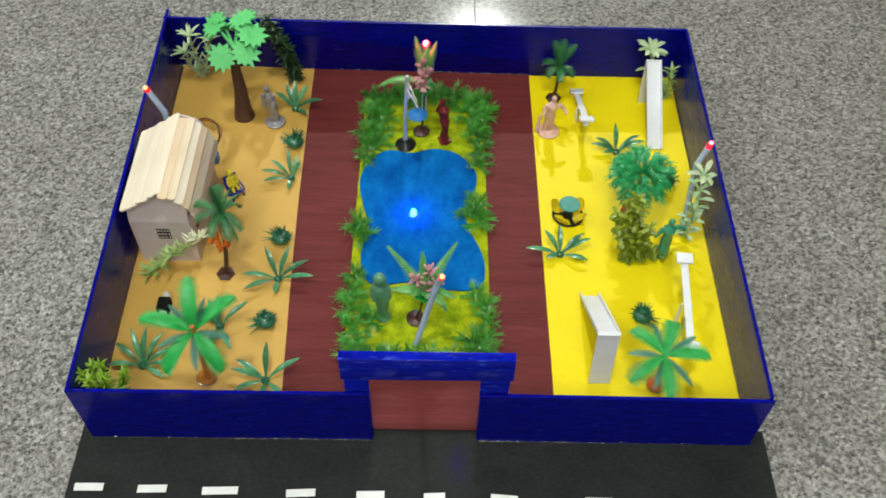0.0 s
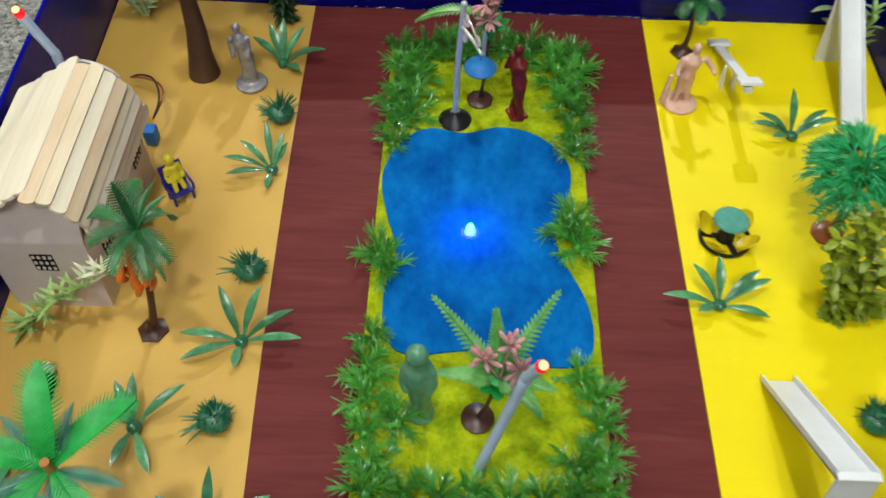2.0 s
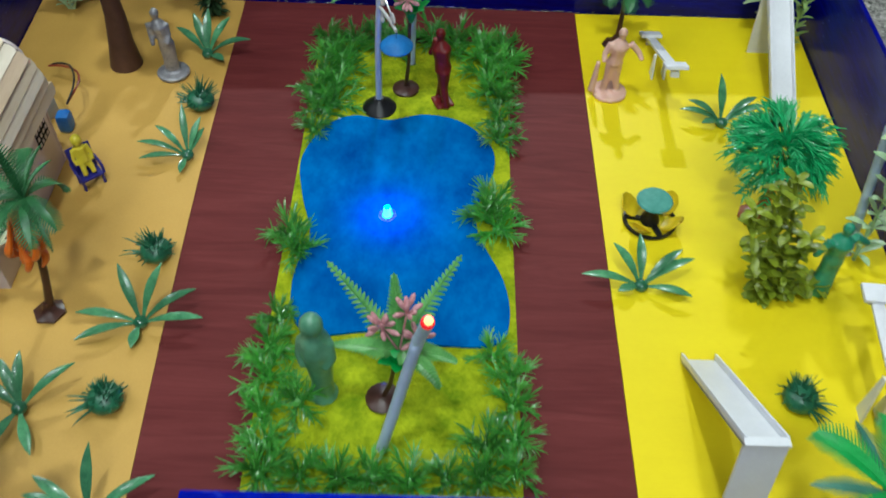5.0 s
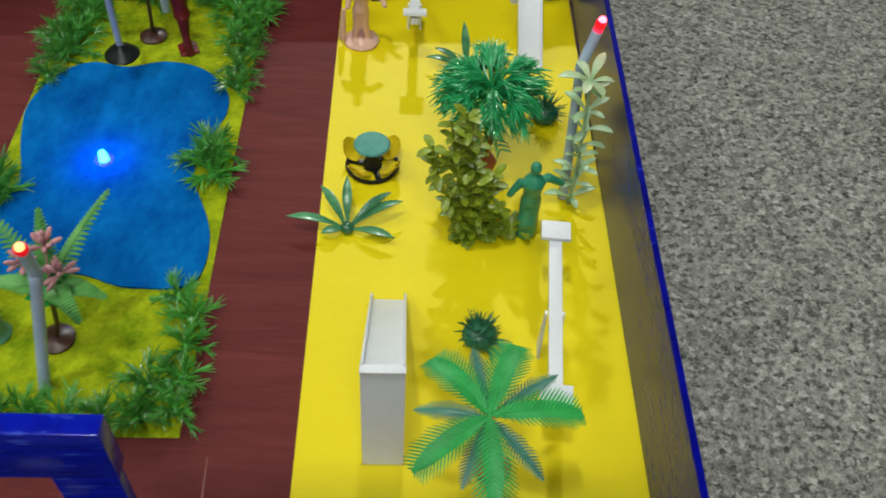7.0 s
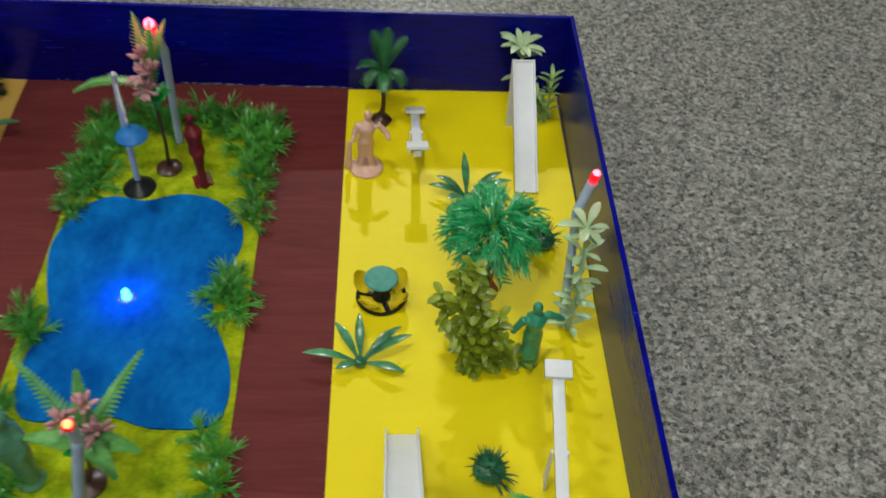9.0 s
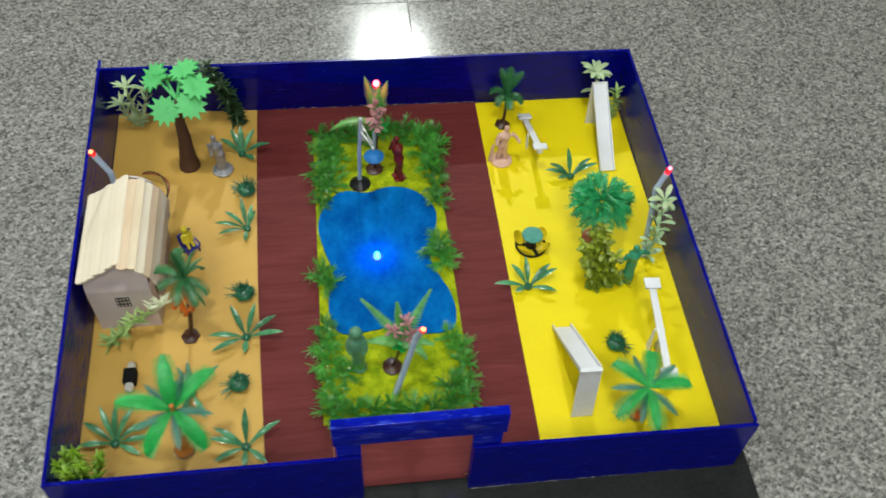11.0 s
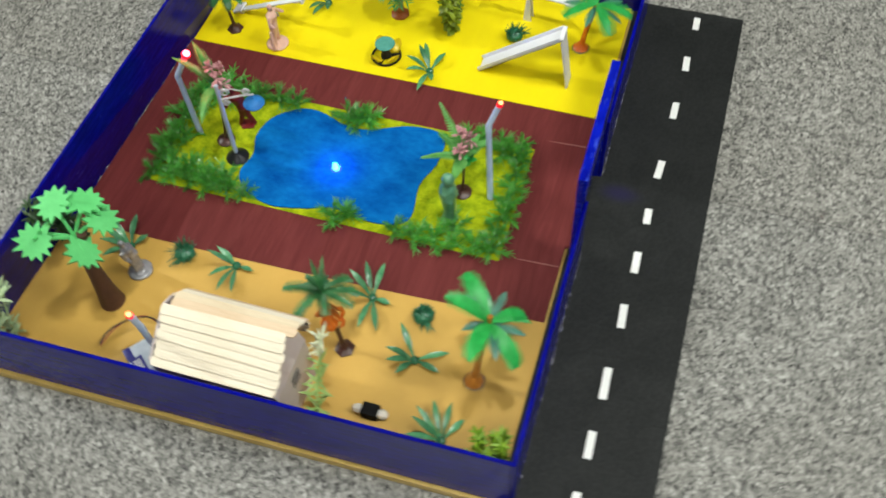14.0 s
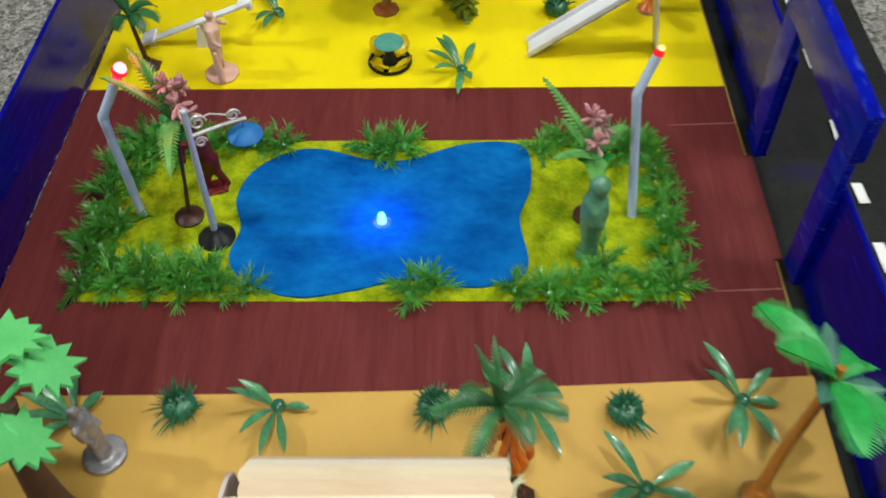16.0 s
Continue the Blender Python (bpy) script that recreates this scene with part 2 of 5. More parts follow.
GRASS = paint("grass_green_plastic", (0.026, 0.19, 0.020), (0.115, 0.43, 0.055), 0.28, 90, coat=0.35, per_object=0.32, thin=0.15)
BUSH = paint("dark_green_plastic", (0.010, 0.090, 0.045), (0.035, 0.19, 0.09), 0.36, 140, coat=0.08)
MINT = paint("mint_foam", (0.09, 0.50, 0.14), (0.14, 0.62, 0.20), 0.6, 60, per_object=0.06)
TRUNK = paint("brown_foam", (0.060, 0.024, 0.014), (0.095, 0.040, 0.024), 0.6, 60)
BARK = paint("dark_brown_plastic", (0.040, 0.014, 0.009), (0.085, 0.032, 0.022), 0.35, 120)
ORANGE = paint("orange_plastic", (0.66, 0.11, 0.008), (0.85, 0.22, 0.02), 0.3, 90, coat=0.3)
AMBER = paint("amber_plastic", (0.36, 0.12, 0.015), (0.55, 0.22, 0.03), 0.3, 90, coat=0.3)
RUST = paint("rust_brown_plastic", (0.22, 0.055, 0.012), (0.36, 0.10, 0.02), 0.35, 90)
FEATHER = paint("emerald_plastic", (0.010, 0.26, 0.075), (0.045, 0.50, 0.17), 0.32, 90, coat=0.25)
OLIVE = paint("olive_green_plastic", (0.11, 0.165, 0.006), (0.31, 0.385, 0.020), 0.42, 90, coat=0.04)
DARKWEED = paint("dark_weed_plastic", (0.010, 0.034, 0.012), (0.045, 0.095, 0.032), 0.4, 90)
PALE = paint("pale_green_plastic", (0.30, 0.44, 0.22), (0.55, 0.66, 0.40), 0.4, 90, per_object=0.12)
MILKY = paint("milky_green_plastic", (0.28, 0.48, 0.24), (0.52, 0.68, 0.42), 0.35, 90, per_object=0.1, thin=0.2)
LIME = paint("lime_green_plastic", (0.09, 0.21, 0.008), (0.30, 0.47, 0.030), 0.4, 90)
FROND = paint("fern_green_plastic", (0.06, 0.25, 0.05), (0.17, 0.44, 0.11), 0.38, 90, per_object=0.1)
PINK = paint("pink_flower_plastic", (0.42, 0.17, 0.19), (0.64, 0.34, 0.35), 0.45, 150, per_object=0.15)
SILVER = paint("silver_paint", (0.20, 0.20, 0.21), (0.44, 0.43, 0.45), 0.42, 160, metal=0.4)
POLE = paint("blue_grey_pole", (0.40, 0.46, 0.58), (0.55, 0.60, 0.70), 0.3, 120, metal=0.2)
SILVERPAINT = paint("bright_silver_paint", (0.60, 0.60, 0.62), (0.74, 0.74, 0.76), 0.3, 120, metal=0.35)
CHROME = paint("chrome_metal", (0.60, 0.60, 0.62), (0.72, 0.72, 0.74), 0.2, 120, metal=1.0)
MAROONPL = paint("maroon_plastic", (0.11, 0.006, 0.008), (0.17, 0.014, 0.014), 0.42, 120, spec=0.3)
FLESH = paint("peach_plastic", (0.66, 0.40, 0.30), (0.76, 0.48, 0.38), 0.42, 120, thin=0.1)
SEAGREEN = paint("sea_green_plastic", (0.020, 0.21, 0.11), (0.05, 0.33, 0.19), 0.35, 120, coat=0.15)
JADE = paint("jade_plastic", (0.070, 0.22, 0.12), (0.13, 0.33, 0.20), 0.28, 120, coat=0.15)
FIGYELLOW = paint("yellow_plastic", (0.62, 0.52, 0.02), (0.74, 0.63, 0.04), 0.4, 150)
NAVY = paint("navy_plastic", (0.012, 0.012, 0.16), (0.025, 0.025, 0.26), 0.35, 150)
BATTERY = paint("battery_foil", (0.42, 0.47, 0.55), (0.56, 0.61, 0.68), 0.35, 100, metal=0.1)
BATTERYBLUE = paint("battery_blue", (0.02, 0.02, 0.17), (0.04, 0.04, 0.26), 0.35, 100)
PLUGBLUE = paint("blue_clip", (0.015, 0.13, 0.45), (0.03, 0.22, 0.65), 0.4, 120)
WIRERED = paint("red_wire", (0.20, 0.02, 0.01), (0.32, 0.05, 0.02), 0.4, 200)
WIREBLACK = paint("black_wire", (0.012, 0.010, 0.010), (0.03, 0.025, 0.022), 0.4, 200)
DISC = paint("blue_shade_plastic", (0.012, 0.13, 0.42), (0.03, 0.22, 0.58), 0.5, 120, spec=0.3)
SEATYELLOW = paint("amber_seat_plastic", (0.66, 0.47, 0.004), (0.78, 0.58, 0.008), 0.35, 120)
ROUNDTOP = paint("matt_sea_green", (0.05, 0.24, 0.19), (0.10, 0.33, 0.27), 0.5, 160, spec=0.25)
FRESH = paint("light_green_plastic", (0.20, 0.36, 0.08), (0.42, 0.56, 0.20), 0.4, 120)
CREAM = paint("cream_leaf_plastic", (0.62, 0.66, 0.42), (0.78, 0.80, 0.60), 0.4, 120)
LEDPINK = glow("pink_red_led", (1.0, 0.10, 0.16), 9)
LEDORANGE = glow("orange_led", (1.0, 0.27, 0.10), 4.2)
# Glows in place of the red halo round a diode.
LEDRIM = glow("diode_lens", (0.85, 0.01, 0.02), 0.7)
LEDBODY = glow("red_led_sleeve", (0.95, 0.03, 0.09), 1.3)
LEDBLUE = glow("blue_led", (0.06, 0.62, 1.0), 8)
DIFFUSER = glow("lamp_diffuser", (1.0, 0.97, 0.93), 2.0)


# ---- mesh helpers ----
def mesh_of(name, bm, material, smooth=True):
    bmesh.ops.recalc_face_normals(bm, faces=bm.faces)
    me = bpy.data.meshes.new(name)
    bm.to_mesh(me)
    bm.free()
    me.materials.append(material)
    if smooth:
        for p in me.polygons:
            p.use_smooth = True
        me.set_sharp_from_angle(angle=radians(38))
    return me


def part(name, bm, material, parent, label="", smooth=True):
    ob = new(name, mesh_of(name, bm, material, smooth))
    ob.parent = parent
    return tagged(ob, label)


def thing(name, x, y, z, label, category, group="", kind="", rz=0, rx=0, ry=0):
    ob = new(name)
    ob.empty_display_size = 0.01
    ob.matrix_basis = pose(x, y, z, rx, ry, rz)
    return tagged(ob, label, category, group, kind)


def solid(name, bm, material, x, y, z, label, category, group="", kind="", rz=0, smooth=True):
    ob = new(name, mesh_of(name, bm, material, smooth))
    ob.matrix_basis = pose(x, y, z, 0, 0, rz)
    return tagged(ob, label, category, group, kind)


def box(bm, lo, hi, bevel=0.0):
    """A box from corner to corner, with softened edges."""
    r = bmesh.ops.create_cube(bm, size=1)
    lo, hi = Vector(lo), Vector(hi)
    for v in r["verts"]:
        v.co = Vector(lo[i] + (v.co[i] + 0.5) * (hi[i] - lo[i]) for i in range(3))
    if bevel:
        es = list({e for v in r["verts"] for e in v.link_edges})
        bmesh.ops.bevel(bm, geom=es, offset=bevel, segments=2, profile=0.6, affect="EDGES")
    return r["verts"]


def boxes(*args, bevel=0.0):
    bm = bmesh.new()
    for lo, hi in args:
        box(bm, lo, hi, bevel)
    return bm


def tube(bm, pts, radii, n=8):
    """A round bar along a line of points, closed at its ends."""
    pts = [Vector(p) for p in pts]
    if isinstance(radii, (int, float)):
        radii = [radii] * len(pts)
    rings = []
    side = None
    for i, p in enumerate(pts):
        d = (pts[min(i + 1, len(pts) - 1)] - pts[max(i - 1, 0)]).normalized()
        if side is None:
            side = d.cross(Vector((0.31, 0.9, 0.23))).normalized()
        side = (side - d * side.dot(d)).normalized()
        up = d.cross(side)
        rings.append([bm.verts.new(p + radii[i] * (math.cos(a) * side + math.sin(a) * up)) for a in (2 * math.pi * k / n for k in range(n))])
    for a, b in zip(rings, rings[1:]):
        for k in range(n):
            bm.faces.new((a[k], a[(k + 1) % n], b[(k + 1) % n], b[k]))
    bm.faces.new(rings[0][::-1])
    bm.faces.new(rings[-1])
    return bm


def turned(bm, profile, n=16, at=(0, 0, 0)):
    """A body of revolution from (radius, height) pairs, bottom to top."""
    at = Vector(at)
    rings = [[bm.verts.new(at + Vector((r * math.cos(a), r * math.sin(a), h))) for a in (2 * math.pi * k / n for k in range(n))] for r, h in profile]
    for a, b in zip(rings, rings[1:]):
        for k in range(n):
            bm.faces.new((a[k], a[(k + 1) % n], b[(k + 1) % n], b[k]))
    bm.faces.new(rings[0][::-1])
    bm.faces.new(rings[-1])
    return bm


def ball(bm, c, r, squash=(1, 1, 1), u=12, v=8):
    m = Matrix.Translation(c) @ Matrix.Diagonal((r * squash[0], r * squash[1], r * squash[2], 1))
    bmesh.ops.create_uvsphere(bm, u_segments=u, v_segments=v, radius=1, matrix=m)
    return bm


def arc(start, az, el, length, droop, n, sway=0.0):
    """Points and directions along a stem that leaves start and bends down as it goes."""
    p, out = Vector(start), []
    for i in range(n + 1):
        t = i / n
        e, a = radians(el - droop * t), radians(az + sway * t)
        d = Vector((math.cos(e) * math.cos(a), math.cos(e) * math.sin(a), math.sin(e)))
        out.append((p.copy(), d))
        p += d * (length / n)
    return out


LANCE = (0.35, 0.75, 0.98, 1.0, 0.82, 0.5, 0.04)
OVAL = (0.12, 0.62, 0.92, 1.0, 0.95, 0.75, 0.12)
SWORD = (0.30, 0.42, 0.74, 1.0, 0.95, 0.66, 0.05)
SPOON = (0.22, 0.34, 0.6, 0.92, 1.0, 0.85, 0.15)


def blade(bm, start, az, el, length, width, droop, shape=LANCE, fold=0.22, steps=0, sway=0.0, thick=0.0004):
    """One leaf: a folded, tapering strip with two skins."""
    n = steps or (len(shape) - 1)
    line = arc(start, az, el, length, droop, n, sway)
    top, low = [], []
    for i, (p, d) in enumerate(line):
        f = i / n * (len(shape) - 1)
        k = min(int(f), len(shape) - 2)
        w = 0.5 * width * (shape[k] + (shape[k + 1] - shape[k]) * (f - k))
        s = d.cross(Vector((0, 0, 1)))
        s = s.normalized() if s.length > 1e-4 else Vector((-math.sin(radians(az)), math.cos(radians(az)), 0))
        u = s.cross(d)
        rise = u * fold * w
        top.append([bm.verts.new(p - s * w + rise), bm.verts.new(p), bm.verts.new(p + s * w + rise)])
        low.append([bm.verts.new(v.co - u * thick) for v in top[-1]])
    for a, b in zip(top, top[1:]):
        bm.faces.new((a[0], a[1], b[1], b[0]))
        bm.faces.new((a[1], a[2], b[2], b[1]))
    for a, b in zip(low, low[1:]):
        bm.faces.new((b[0], b[1], a[1], a[0]))
        bm.faces.new((b[1], b[2], a[2], a[1]))
    for i in range(n):
        bm.faces.new((top[i][0], top[i + 1][0], low[i + 1][0], low[i][0]))
        bm.faces.new((top[i + 1][2], top[i][2], low[i][2], low[i + 1][2]))
    return bm


def comb_leaf(bm, start, az, el, length, width, droop, n, core=0.5, shape=LANCE, slant=52, fold=0.2):
    """A feathery leaf: a solid middle with n slender leaflets along each side."""
    blade(bm, start, az, el, length, width * core, droop, shape, fold, steps=10, thick=0.0005)
    line = arc(start, az, el, length, droop, n + 2)
    for i, (p, d) in enumerate(line[1:-1], 1):
        f = i / (n + 2) * (len(shape) - 1)
        k = min(int(f), len(shape) - 2)
        w = 0.5 * width * (shape[k] + (shape[k + 1] - shape[k]) * (f - k))
        s = d.cross(Vector((0, 0, 1)))
        s = s.normalized() if s.length > 1e-4 else Vector((-math.sin(radians(az)), math.cos(radians(az)), 0))
        u = s.cross(d)
        for side in (-1, 1):
            o = d * math.cos(radians(slant)) + s * side * math.sin(radians(slant)) + u * fold
            blade(bm, p + u * 0.0003, math.degrees(math.atan2(o.y, o.x)), math.degrees(math.asin(max(-1, min(1, o.z / o.length)))),
                  w / math.sin(radians(slant)) * (1.0 + 0.06 * math.sin(5 * i + side)), 0.62 * length / (n + 2), 18, (1, 0.9, 0.7, 0.12), 0.3, steps=3, thick=0.0003)
    tube(bm, [q + Vector((0, 0, 0.0002)) for q, _ in line], [0.0008 - 0.0005 * i / (n + 2) for i in range(n + 3)], 5)
    return bm


def smooth_line(ctrl, steps=6):
    """An open smooth curve through control points."""
    c = [Vector(p) for p in ctrl]
    c = [c[0] * 2 - c[1]] + c + [c[-1] * 2 - c[-2]]
    out = []
    for p0, p1, p2, p3 in zip(c, c[1:], c[2:], c[3:]):
        for k in range(steps):
            t = k / steps
            out.append(0.5 * (2 * p1 + (p2 - p0) * t + (2 * p0 - 5 * p1 + 4 * p2 - p3) * t * t + (3 * p1 - p0 - 3 * p2 + p3) * t ** 3))
    return out + [c[-2]]


def sheet(bm, outline, z0, z1):
    """A flat plate with the given outline, from height z0 to z1."""
    a = [bm.verts.new((x, y, z0)) for x, y in outline]
    b = [bm.verts.new((x, y, z1)) for x, y in outline]
    n = len(outline)
    bm.faces.new(a[::-1])
    bm.faces.new(b)
    for k in range(n):
        bm.faces.new((a[k], a[(k + 1) % n], b[(k + 1) % n], b[k]))
    return bm


def smooth_loop(ctrl, steps=7):
    """A closed smooth curve through control points."""
    out, n = [], len(ctrl)
    for i in range(n):
        p0, p1, p2, p3 = (Vector(ctrl[(i + k) % n]) for k in (-1, 0, 1, 2))
        for s in range(steps):
            t = s / steps
            out.append(0.5 * (2 * p1 + (p2 - p0) * t + (2 * p0 - 5 * p1 + 4 * p2 - p3) * t * t + (3 * p1 - p0 - 3 * p2 + p3) * t ** 3))
    return [(v.x, v.y) for v in out]


# ---- the room ----
FLOOR = -0.014
R0, R1, S0, S1 = -3.84, 3.96, -3.16, 4.64
tagged(solid("floor", boxes(((R0, S0, FLOOR - 0.1), (R1, S1, FLOOR - 0.0012))), GROUT, 0, 0, 0, "grey granite tile floor with narrow joints", "floor", kind="structure", smooth=False))
floor = bpy.data.objects["floor"]
# Ceiling and walls are unseen, added to close the room and bounce light.
tagged(solid("ceiling", boxes(((R0, S0, CEIL), (R1, S1, CEIL + 0.1))), PLASTER, 0, 0, 0, "plain grey plastered ceiling, unseen, added to close the room", "ceiling", kind="structure", smooth=False))
for nm, lo, hi in (("wall_north", (R0, S1, FLOOR), (R1, S1 + 0.15, CEIL)), ("wall_south", (R0, S0 - 0.15, FLOOR), (R1, S0, CEIL)),
                   ("wall_west", (R0 - 0.15, S0, FLOOR), (R0, S1, CEIL)), ("wall_east", (R1, S0, FLOOR), (R1 + 0.15, S1, CEIL))):
    solid(nm, boxes((lo, hi)), PLASTER, 0, 0, 0, "plain grey plastered wall, unseen, added to close the room", "wall", kind="structure", smooth=False)
# Fixtures for every lamp, the two added fill lamps included.
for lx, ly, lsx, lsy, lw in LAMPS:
    lamp = thing("ceiling_light", lx, ly, CEIL, "white ceiling light with a long diffuser; south and west ones added as fill", "light", "lights on the ceiling")
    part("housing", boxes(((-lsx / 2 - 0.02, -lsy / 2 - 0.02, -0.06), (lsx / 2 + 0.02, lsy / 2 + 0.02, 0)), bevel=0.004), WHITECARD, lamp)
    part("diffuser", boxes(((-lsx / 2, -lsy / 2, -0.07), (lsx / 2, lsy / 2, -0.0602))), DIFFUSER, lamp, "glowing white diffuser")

# ---- the model's board, its papers and its walls ----
W0, W1, Y1 = -0.310, 0.311, 0.512
PATH_R, INNER = 0.1268, 0.0132
board = thing("model_board", 0, 0, 0, "wooden model base with coloured paper areas and black road", "model base")
part("base_plate", sheet(bmesh.new(), [(-0.3138, 0.0002), (0.3100, 0.0002), (0.3140, 0.5150), (-0.3250, 0.5285)], FLOOR, -0.0032), EDGE, board, "mustard painted board edge", smooth=False)
bm = bmesh.new()
rnd = random.Random(5)
nx, ny = 90, 18
grid = [[bm.verts.new((-0.318 + 0.640 * i / nx, -0.113 + 0.1265 * j / ny, -0.0012 + (0.0008 * noise.noise((i * 0.21, j * 0.33, 2.0)) + 0.0005 * noise.noise((i * 0.6, j * 0.7, 5.0))) * (0 < j < ny))) for i in range(nx + 1)] for j in range(ny + 1)]
for j in range(ny):
    for i in range(nx):
        bm.faces.new((grid[j][i], grid[j][i + 1], grid[j + 1][i + 1], grid[j + 1][i]))
part("road_paper", bm, BLACKTOP, board, "crinkled black paper road")
part("road_plate", boxes(((-0.318, -0.113, FLOOR), (0.322, 0.0, -0.0035))), BLACK, board)
for dx, dl in ((-0.298, 0.026), (-0.241, 0.026), (-0.180, 0.032), (-0.1075, 0.026), (-0.045, 0.025), (0.0125, 0.019), (0.0750, 0.024), (0.1600, 0.024), (0.2330, 0.022), (0.3000, 0.020)):
    bm = boxes(((-dl / 2, -0.0036, 0.0001), (dl / 2, 0.0036, 0.0005)))
    bm.transform(pose(dx, -0.0556 - 0.0185 * dx, 0, 0, 0, rnd.uniform(-4, 3)))
    part("lane_dash", bm, WHITEPAPER, board, smooth=False)
LF, LB = -0.1345, -0.1490


def edge_x(y):
    return LF + (LB - LF) * (y - INNER) / (0.518 - INNER) - 0.0035 * math.sin(math.pi * (y - INNER) / 0.4955)


ys = [INNER + (0.518 - INNER) * k / 12 for k in range(13)]
part("sand_paper", sheet(bmesh.new(), [(-0.307, INNER)] + [(edge_x(y), y) for y in ys] + [(-0.317, 0.524)], -0.0031, 0.0), OCHRE, board, "ochre paper", smooth=False)
part("yellow_paper", boxes(((PATH_R, INNER + 0.0032, -0.0031), (0.3075, 0.5105, 0.0004))), YELLOW, board, "glossy bright yellow paper", smooth=False)
yb = [INNER + 0.0026 + (0.518 - INNER - 0.0026) * k / 14 for k in range(15)]
part("path_paper", sheet(bmesh.new(), [(edge_x(y) + 0.0002, y) for y in yb][::-1] + [(-0.046, INNER + 0.0026), (-0.045, INNER - 0.0025), (0.050, INNER - 0.0025), (0.051, INNER + 0.0026), (PATH_R - 0.0002, INNER + 0.0026), (PATH_R - 0.0002, 0.513)],
                         -0.0031, -0.0002), MAROON, board, "streaked maroon paper", smooth=False)
for fx, fy in ((-0.070, 0.062), (0.085, 0.066)):
    bm = bmesh.new()
    tube(bm, [(fx, INNER + 0.003, -0.0003), (fx - 0.001, 0.5 * (INNER + fy), -0.0002), (fx - 0.002, fy, -0.0004)], [0.0006, 0.0006, 0.0003], 6)
    part("paper_fold", bm, WORN, board, "pale worn fold")

LX0, LX1, LY0, LY1 = -0.0800, 0.0672, 0.0755, 0.4640
bm = bmesh.new()
nx, ny = 46, 120
grid = [[bm.verts.new((LX0 + (LX1 - LX0) * i / nx, LY0 + (LY1 - LY0) * j / ny,
                       0.0004 + (0.0009 + 0.0011 * noise.noise((i * 0.45, j * 0.45, 0.5))) * (0 < i < nx and 0 < j < ny))) for i in range(nx + 1)] for j in range(ny + 1)]
for j in range(ny):
    for i in range(nx):
        bm.faces.new((grid[j][i], grid[j][i + 1], grid[j + 1][i + 1], grid[j + 1][i]))
part("lawn_felt", bm, LAWN, board, "mottled yellow-green felt lawn with shadows darkened into its colour")
pool = [(-0.020, 0.368), (0.006, 0.375), (0.033, 0.368), (0.053, 0.345), (0.056, 0.320), (0.045, 0.285), (0.045, 0.258), (0.060, 0.220), (0.063, 0.190),
        (0.054, 0.172), (0.018, 0.171), (-0.012, 0.180), (-0.052, 0.176), (-0.067, 0.190), (-0.070, 0.222), (-0.064, 0.255), (-0.073, 0.290), (-0.078, 0.325), (-0.066, 0.358), (-0.046, 0.372)]
part("pool_paper", sheet(bmesh.new(), smooth_loop(pool), 0.0006, 0.0028), POOL, board, "mottled blue paper pond", smooth=False)

TH, WH = 0.0035, 0.084


def low_wall(a, b, ha, hb, inward, extra="", lean_a=0.0, lean_b=0.0):
    """A thin upright board from a to b, ha and hb high at its ends, thickened inwards; its top leans in by lean_a and lean_b."""
    a, b, n = Vector((*a, 0)), Vector((*b, 0)), Vector((*inward, 0))
    bm = bmesh.new()
    lo = [bm.verts.new(p + Vector((0, 0, -0.0030))) for p in (a, b, b + n * TH, a + n * TH)]
    hi = [bm.verts.new(p + n * s + Vector((0, 0, h))) for p, h, s in ((a, ha, lean_a), (b, hb, lean_b), (b + n * TH, hb, lean_b), (a + n * TH, ha, lean_a))]
    bm.faces.new(lo[::-1])
    bm.faces.new(hi)
    for k in range(4):
        bm.faces.new((lo[k], lo[(k + 1) % 4], hi[(k + 1) % 4], hi[k]))
    bmesh.ops.recalc_face_normals(bm, faces=bm.faces)
    bmesh.ops.bevel(bm, geom=list(bm.edges), offset=0.0005, segments=1, affect="EDGES")
    return solid("low_wall", bm, BLUE, 0, 0, 0, "low glossy dark blue painted board wall" + extra, "wall", "walls round the model", smooth=False)


low_wall((-0.3075, 0.0), (-0.0460, 0.0), WH, WH, (0, 1), " beside the gateway")
low_wall((0.0510, 0.0), (0.3065, -0.0015), WH, WH - 0.002, (0, 1), " beside the gateway")
low_wall((-0.3105, 0.0036), (-0.3215, 0.5230), WH, WH + 0.003, (1, 0), lean_a=0.003, lean_b=0.001)
low_wall((0.3095, 0.0036), (0.3130, 0.5090), WH - 0.002, WH - 0.005, (-1, 0), lean_a=0.003, lean_b=0.000)
FRONT = [o for o in bpy.data.objects if o.name.startswith("low_wall")][:2]
back = low_wall((-0.3215, 0.5270), (0.3130, 0.5130), WH + 0.003, WH - 0.005, (0, -1), lean_a=0.018, lean_b=0.003)
bm = bmesh.new()
rnd = random.Random(31)
for k in range(130):
    x = rnd.choice((rnd.uniform(-0.13, 0.125), rnd.uniform(-0.02, 0.125), rnd.uniform(0.125, 0.30)))
    ball(bm, (x, 0.5130 - 0.0221 * (x - 0.3) - 0.0044, rnd.uniform(0, 0.0012)), rnd.choice((0.0003, 0.0004, 0.0005, 0.0008)), (rnd.uniform(1.0, 5.0), 0.8, 0.8), 6, 4)
part("glue_bead", bm, DRIP, back, "dried shiny glue beads")

